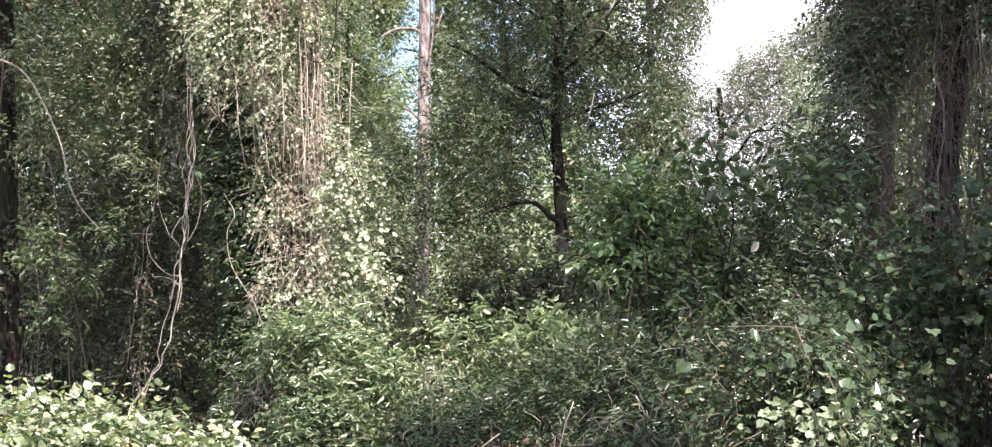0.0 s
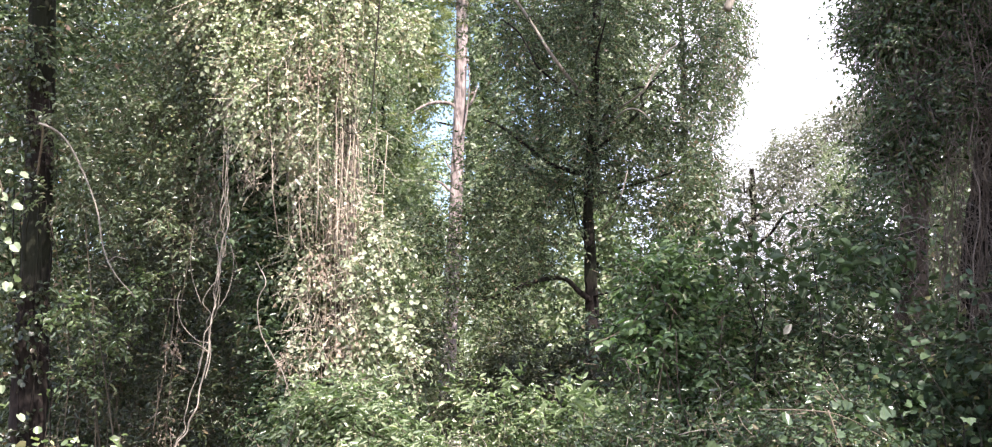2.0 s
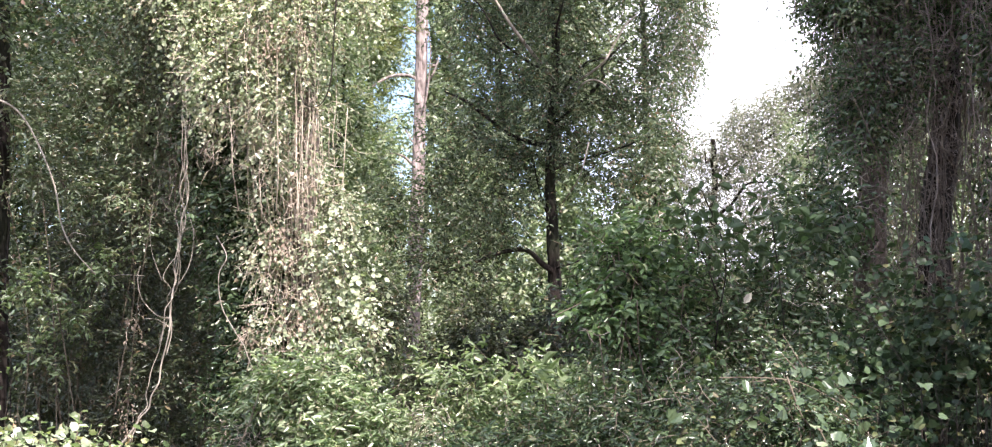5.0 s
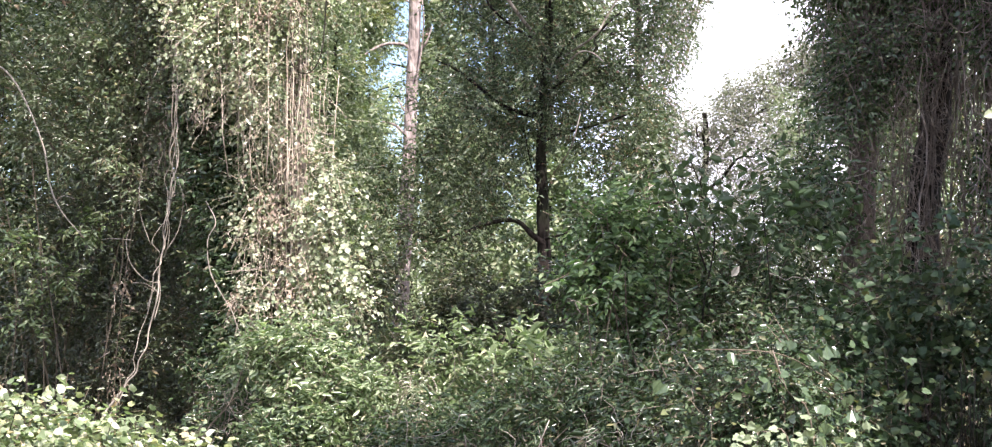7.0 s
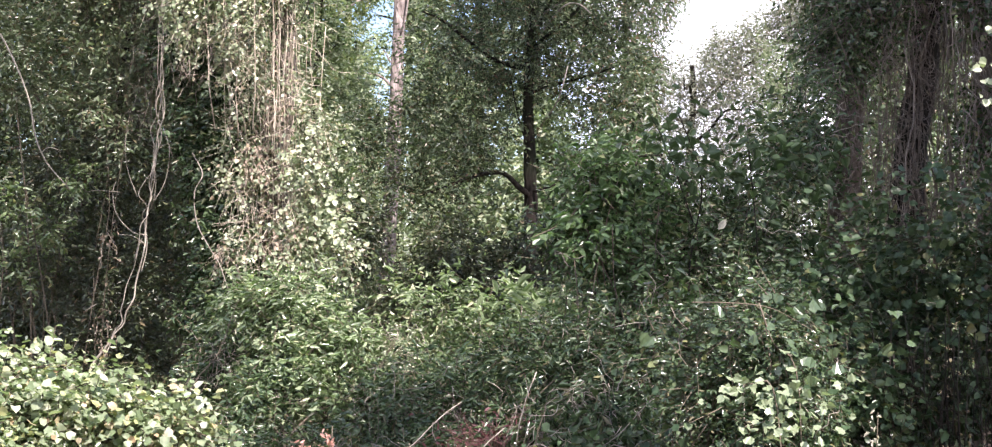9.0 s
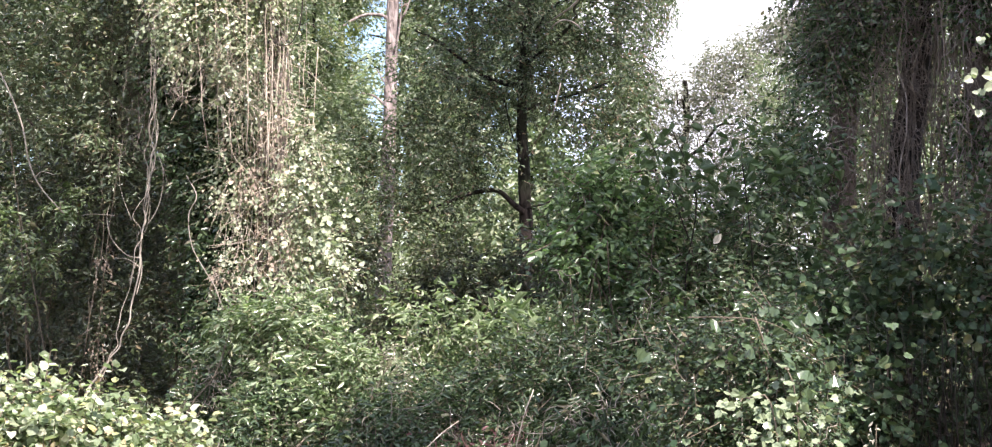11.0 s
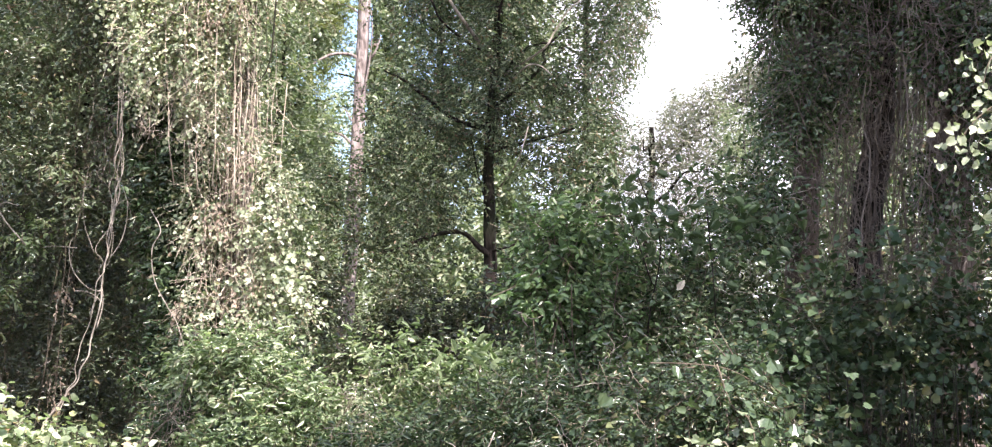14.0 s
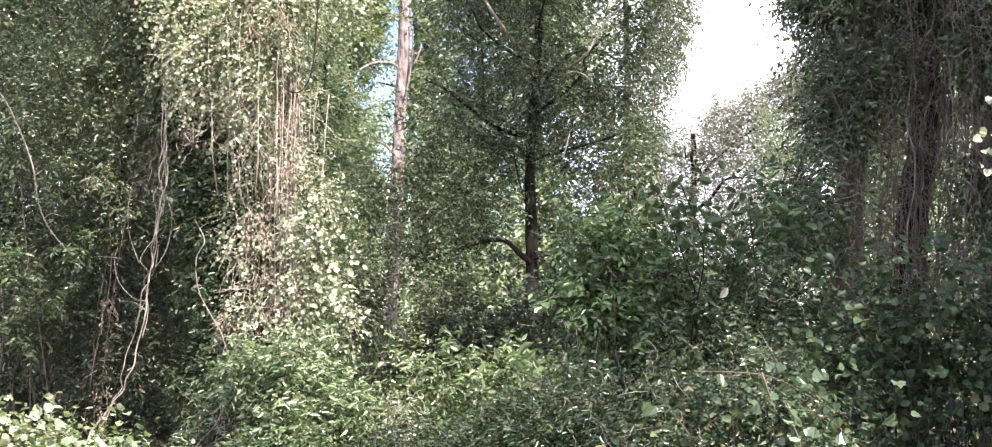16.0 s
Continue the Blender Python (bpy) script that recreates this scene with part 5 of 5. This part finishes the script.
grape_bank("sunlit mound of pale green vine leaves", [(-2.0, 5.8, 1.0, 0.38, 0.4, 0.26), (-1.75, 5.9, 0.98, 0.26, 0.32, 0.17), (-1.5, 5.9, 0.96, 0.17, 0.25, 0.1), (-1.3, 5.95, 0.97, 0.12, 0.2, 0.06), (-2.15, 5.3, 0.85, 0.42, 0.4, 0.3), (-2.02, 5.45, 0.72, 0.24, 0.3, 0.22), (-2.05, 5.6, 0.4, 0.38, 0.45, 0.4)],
           4400, 0.033, M_SUNVINE, 211, (-1.7, 5.7), shape="round", gap=-0.1, jitter=0.75, second=(M_LITVINE, 1500))
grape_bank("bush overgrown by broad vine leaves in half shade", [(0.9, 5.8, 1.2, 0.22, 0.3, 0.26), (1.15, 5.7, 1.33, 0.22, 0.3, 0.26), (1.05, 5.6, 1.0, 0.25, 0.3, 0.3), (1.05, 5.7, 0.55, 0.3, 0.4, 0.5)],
           1000, 0.03, M_SHADELEAF, 221, (1.05, 5.6))
shrub("small-leaved bush under the vine leaves", (1.05, 5.7, 0.2), 14,
      [(0.85, 5.7, 1.25, 0.24, 0.3, 0.26), (1.15, 5.6, 1.4, 0.22, 0.3, 0.22), (1.0, 5.55, 1.0, 0.28, 0.28, 0.3), (1.3, 5.7, 1.15, 0.2, 0.28, 0.3), (1.05, 5.7, 0.6, 0.35, 0.35, 0.4)],
      1700, 7, 0.14, 0.028, M_LAUREL, bare=3, ratio=0.5, seed=225, gap=0.3, gap_scale=0.2, face=0.2, tilt=0.4, jitter=0.9)
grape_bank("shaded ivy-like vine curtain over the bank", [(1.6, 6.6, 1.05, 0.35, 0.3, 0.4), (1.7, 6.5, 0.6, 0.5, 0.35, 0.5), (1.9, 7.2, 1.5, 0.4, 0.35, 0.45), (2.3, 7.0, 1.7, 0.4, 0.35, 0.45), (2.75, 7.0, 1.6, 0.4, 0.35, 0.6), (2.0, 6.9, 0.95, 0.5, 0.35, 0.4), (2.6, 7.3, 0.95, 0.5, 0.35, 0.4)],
           2500, 0.043, M_SHADELEAF, 231, (2.3, 7.1), gap=0.35, jitter=1.0)


def bank_stems():
    """Bare brown stems standing under the ivy at the dark end of the bank."""
    v = thing("vine_stem_thicket", 2.4, 6.9, 0, "bare brown vine stems standing in deep shade", "vine")
    V, F = merge(strands(46, (2.35, 6.6, 0.0), (0.3, 0.12), 1.5, (0, 0), 0.005, 0.03) + tangle(120, (2.35, 6.5, 0.9), (0.45, 0.12, 0.45), 0.0024))
    bulk("stem_growth", V, F, M_BARK, v, kind="stuff")


bank_stems()


def hanging_spray(label, lines, leaf_len, mat, seed, n_per=26):
    """A sunlit hanging vine: bent stems with single leaves on short stalks."""
    v = thing("hanging_vine", *lines[0][0], label, "vine", "hanging vines")
    rr = np.random.default_rng(seed)
    shapes = []
    for k in range(5):
        L = leaf_len * (0.75 + 0.13 * k)
        V, F = leaf_arrays(np.zeros((1, 3)), np.array([[0, 1.0, 0]]), np.array([[0, 0, 1.0]]), np.array([L]), np.array([L * 0.98]), "heart")
        me = bpy.data.meshes.new("leaf")
        me.from_pydata([tuple(q) for q in V], [], [list(map(int, f[0])) for f in F])
        me.materials.append(mat)
        shapes.append(me)
    for pts in lines:
        s = stem("stem", pts, 0.005, 0.0025, M_STEM, v, sides=5, steps=5)
        c = bend(pts, 12)
        for i in range(n_per):
            b = c[int(rr.uniform(0.05, 1) * (len(c) - 1))] + rr.normal(size=3) * (0.06, 0.06, 0.045)
            ob = new("leaf", shapes[rr.integers(0, 5)])
            ob.parent = s
            z = Vector((rr.normal() * 0.6, -0.4 + rr.normal() * 0.5, 0.6 + rr.normal() * 0.4)).normalized()
            ob.matrix_basis = Matrix.Translation(b) @ z.to_track_quat("Z", "Y").to_matrix().to_4x4() @ Matrix.Rotation(rr.uniform(1.2, 5.1), 4, "Z")
    return v


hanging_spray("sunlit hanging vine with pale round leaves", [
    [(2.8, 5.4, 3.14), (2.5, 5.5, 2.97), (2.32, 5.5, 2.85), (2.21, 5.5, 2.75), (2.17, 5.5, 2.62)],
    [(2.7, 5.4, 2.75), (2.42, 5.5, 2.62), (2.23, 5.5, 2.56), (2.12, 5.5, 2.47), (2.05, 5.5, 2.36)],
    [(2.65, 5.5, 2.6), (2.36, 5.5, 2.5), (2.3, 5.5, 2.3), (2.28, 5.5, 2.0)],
    [(2.75, 5.5, 1.9), (2.5, 5.5, 1.65), (2.42, 5.5, 1.5), (2.4, 5.5, 1.2)]], 0.032, M_LITVINE, 401, 120)
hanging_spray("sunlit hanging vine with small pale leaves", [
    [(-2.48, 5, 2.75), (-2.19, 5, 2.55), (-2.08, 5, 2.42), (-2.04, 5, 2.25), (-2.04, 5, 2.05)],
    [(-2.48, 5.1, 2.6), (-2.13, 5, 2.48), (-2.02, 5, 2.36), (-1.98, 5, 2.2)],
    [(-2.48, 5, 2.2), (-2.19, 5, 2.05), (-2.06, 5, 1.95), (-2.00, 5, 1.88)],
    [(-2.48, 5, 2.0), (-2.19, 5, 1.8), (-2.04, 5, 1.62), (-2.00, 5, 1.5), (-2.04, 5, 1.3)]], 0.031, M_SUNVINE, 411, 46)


# edge masses, mostly unseen, added to carry the hanging vines and block light
def edge_mass(label, blobs, n, seed, base):
    v = thing("vine_thicket", base[0], base[1], 0, label, "vine", "edge thickets")
    foliage(v, "foliage", blobs, n, 5, 0.2, 0.04, M_SHADELEAF, M_STEM, ratio=0.95, shape="round", seed=seed, droop=0.5, gap_scale=0.4, shell=0.6)
    V, F = merge(strands(10, (base[0], base[1], 0.0), (0.15, 0.15), 3.4, (0, 0), 0.008))
    bulk("vine_growth", V, F, M_STEM, v, kind="stuff")


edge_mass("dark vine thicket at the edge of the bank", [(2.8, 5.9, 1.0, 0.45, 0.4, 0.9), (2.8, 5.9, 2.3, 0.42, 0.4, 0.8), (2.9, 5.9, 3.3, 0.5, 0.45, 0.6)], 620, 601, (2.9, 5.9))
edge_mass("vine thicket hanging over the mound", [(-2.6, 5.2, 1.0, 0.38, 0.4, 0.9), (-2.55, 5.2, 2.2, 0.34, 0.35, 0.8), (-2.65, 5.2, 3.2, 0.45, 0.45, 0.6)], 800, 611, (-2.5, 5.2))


# laurel colour on these vine leaves paints them out of the sun
single_leaves("grape_vine", "broad lobed vine leaves on a thin reddish stem", "vine", scatter((1.16, 5.28, 1.4), (0.2, 0.07, 0.11), 40, 1), 0.042, 0.044, "lobed", M_LAUREL, 701,
              [([(0.8, 5.35, 1.5), (0.95, 5.3, 1.5), (1.1, 5.3, 1.48), (1.25, 5.3, 1.4)], 0.003), ([(1.05, 5.3, 1.5), (1.1, 5.28, 1.35), (1.2, 5.28, 1.15), (1.2, 5.3, 0.0)], 0.004)], spread=0.6)
single_leaves("grape_vine", "sunlit pale vine leaves low on the bush", "vine", scatter((1.13, 5.2, 1.12), (0.1, 0.07, 0.085), 120, 2) + scatter((0.92, 5.2, 1.16), (0.05, 0.04, 0.03), 9, 12), 0.031, 0.032, "lobed", M_SUNVINE, 702,
              [([(1.0, 5.25, 1.2), (1.1, 5.2, 1.1), (1.15, 5.2, 0.0)], 0.004)], spread=0.6)
single_leaves("sapling", "bright young sapling with long narrow leaves", "sapling", scatter((0.26, 9.3, 1.42), (0.1, 0.06, 0.06), 30, 3), 0.13, 0.034, "lance", M_BUSH, 703,
              [([(0.25, 9.4, 0), (0.22, 9.35, 0.8), (0.26, 9.3, 1.45)], 0.008)], spread=0.6)
single_leaves("sapling", "thin branch with broad green leaves in shade", "sapling", [(0.47, 7.8, 1.95), (0.4, 7.8, 1.84), (0.43, 7.8, 1.87), (0.5, 7.8, 1.9), (0.35, 7.8, 1.83), (0.27, 7.8, 1.79), (0.54, 7.8, 1.94), (0.6, 7.8, 2.0), (0.62, 7.8, 2.05), (0.68, 7.8, 2.08)], 0.085, 0.06, "heart", M_LIME, 704,
              [([(0.9, 7.9, 0), (0.85, 7.85, 1.6), (0.65, 7.8, 2.05), (0.45, 7.8, 1.9), (0.25, 7.8, 1.8)], 0.006)], aim=(0, -0.4, 0.8))
# backlit shade painted with the dark leaf colour
single_leaves("tree_sapling", "dark backlit heart-shaped leaves standing against the sky", "sapling", scatter((1.1, 7.6, 2.3), (0.17, 0.12, 0.12), 90, 5) + scatter((1.58, 7.6, 2.2), (0.24, 0.12, 0.14), 150, 6), 0.056, 0.038, "heart", M_SHADELEAF, 705,
              [([(1.2, 7.8, 0), (1.14, 7.75, 1.5), (1.2, 7.65, 2.1), (1.06, 7.6, 2.5)], 0.006), ([(1.45, 7.8, 0), (1.52, 7.7, 1.5), (1.44, 7.6, 2.4)], 0.006), ([(1.16, 7.7, 1.9), (1.0, 7.6, 2.3), (0.9, 7.6, 2.5)], 0.004)], aim=(0.1, 0.3, 0.7), spread=0.7, stem_mat=M_BARK)
single_leaves("fern", "small salmon-red withered fern", "fern", scatter((-0.7, 6.45, 0.82), (0.02, 0.02, 0.05), 40, 7) + scatter((-0.83, 6.45, 0.78), (0.05, 0.02, 0.02), 36, 8), 0.026, 0.012, "lance", M_SALMON, 706,
              [([(-0.7, 6.45, 0), (-0.7, 6.45, 0.5), (-0.69, 6.45, 0.9)], 0.004), ([(-0.75, 6.45, 0), (-0.84, 6.45, 0.8)], 0.003)], spread=0.9)
single_leaves("red_shrub", "low dark-red stemmed shrub in the shadow", "shrub", scatter((0.02, 7.0, 0.76), (0.13, 0.08, 0.08), 120, 9), 0.035, 0.014, "lance", M_RED, 707,
              [([(0.02 + k * 0.04, 7.05, 0), (-0.06 + k * 0.06, 7.0, 0.5), (-0.16 + k * 0.1, 6.95, 0.85)], 0.004) for k in range(5)], spread=0.9)
single_leaves("flower_spike", "slender stalk with small white bracts", "flower", [(1.54 + 0.012 * (k % 3 - 1), 5.5, 0.92 + 0.012 * k) for k in range(13)], 0.03, 0.011, "lance", M_PALE, 708,
              [([(1.53, 5.52, 0), (1.54, 5.5, 0.6), (1.56, 5.5, 1.07)], 0.003)], spread=0.8)
single_leaves("dry_leaf", "single curled whitish dead leaf caught in the bush", "leaf", [(1.3, 7.7, 1.86)], 0.06, 0.035, "lance", M_PALE, 709, aim=(0, -1, 0.1), spread=0.1)


def red_twigs():
    v = thing("red_twig_clump", 0.0, 6.95, 0, "clump of fine dark-red bare twigs in shadow", "shrub")
    V, F = merge(tangle(110, (0.02, 6.92, 0.76), (0.17, 0.08, 0.1), 0.0018, 0.2))
    bulk("twig_growth", V, F, M_RED, v, kind="stuff")
    stem("stem", [(0.0, 6.95, 0), (-0.02, 6.94, 0.4), (0.02, 6.92, 0.8)], 0.006, 0.003, M_STEM, v, sides=5)


red_twigs()


def sticks(label, lines, r0, mat, group="bare sticks"):
    for pts in lines:
        v = thing("stick", *pts[0], label, "stick", group)
        stem("stem", pts, r0, r0 * 0.5, mat, v, sides=5, steps=6)


sticks("thin pale bare stick poking out of the thicket", [
    [(0.85, 6.6, 1.05), (0.74, 6.4, 1.0), (0.63, 6.4, 0.88), (0.49, 6.4, 0.78), (0.3, 6.4, 0.66)],
    [(1.01, 5.4, 1.18), (1.012, 5.4, 1.04), (1.0, 5.4, 0.98), (0.89, 5.4, 0.9)], [(1.01, 5.4, 1.02), (1.12, 5.4, 1.05)],
    [(0.7, 6.3, 0.99), (0.74, 6.3, 0.91), (0.84, 6.3, 0.88), (0.99, 6.3, 0.95)],
    [(0.25, 6.5, 1.15), (0.19, 6.4, 1.0), (0.15, 6.4, 0.75), (0.13, 6.4, 0.0)],
    [(-0.1, 6.6, 1.0), (-0.18, 6.5, 0.95), (-0.29, 6.5, 0.84), (-0.5, 6.5, 0.6), (-0.55, 6.5, 0)],
    [(0.1, 6.4, 0.9), (0.0, 6.4, 0.8), (-0.02, 6.4, 0.65), (0.0, 6.4, 0)]], 0.003, M_GREYSTEM)
sticks("thin dark liana hanging beside the vine tower", [
    [(-1.08, 9.0, 4.4), (-1.12, 9.0, 3.8), (-1.14, 9.0, 3.45), (-1.17, 9.0, 3.3), (-1.23, 9.0, 3.22), (-1.31, 9.0, 3.23), (-1.37, 9.1, 3.32)]], 0.006, M_BARK, "hanging stems")
sticks("thin grey-green hanging vine stem", [
    [(2.15, 8.6, 3.2), (2.18, 8.4, 2.98), (2.26, 8.4, 2.74), (2.32, 8.4, 2.5), (2.36, 8.4, 2.26), (2.41, 8.4, 2.03), (2.46, 8.3, 1.75)],
    [(2.74, 8.4, 3.2), (2.64, 8.4, 2.88), (2.72, 8.4, 2.7), (2.78, 8.4, 2.92), (2.74, 8.4, 3.1)],
    [(2.0, 8.4, 2.8), (2.15, 8.4, 2.67), (2.2, 8.4, 2.45), (2.3, 8.4, 2.17)]], 0.003, M_STEM, "hanging stems")
sticks("thin twiggy stem leaning over the dark bank", [
    [(1.5, 6.5, 1.82), (1.66, 6.4, 1.74), (1.83, 6.3, 1.46), (2.03, 6.3, 1.4), (2.23, 6.3, 1.23), (2.3, 6.3, 0)],
    [(1.62, 6.4, 0), (1.66, 6.3, 1.36), (1.83, 6.3, 1.42), (1.9, 6.3, 1.5)]], 0.0022, M_BARK, "leaning stems")


def broken_limb():
    v = thing("broken_limb", 2.2, 14, 5.8, "grey broken limb end in the gap of sky", "branch")
    stem("limb", [(1.3, 14.6, 6.9), (1.9, 14.2, 6.6), (2.14, 14, 5.98), (2.02, 14, 5.75), (1.93, 14, 5.53), (1.86, 14, 5.38)], 0.04, 0.045, M_GREYSTEM, v, sides=8)


broken_limb()
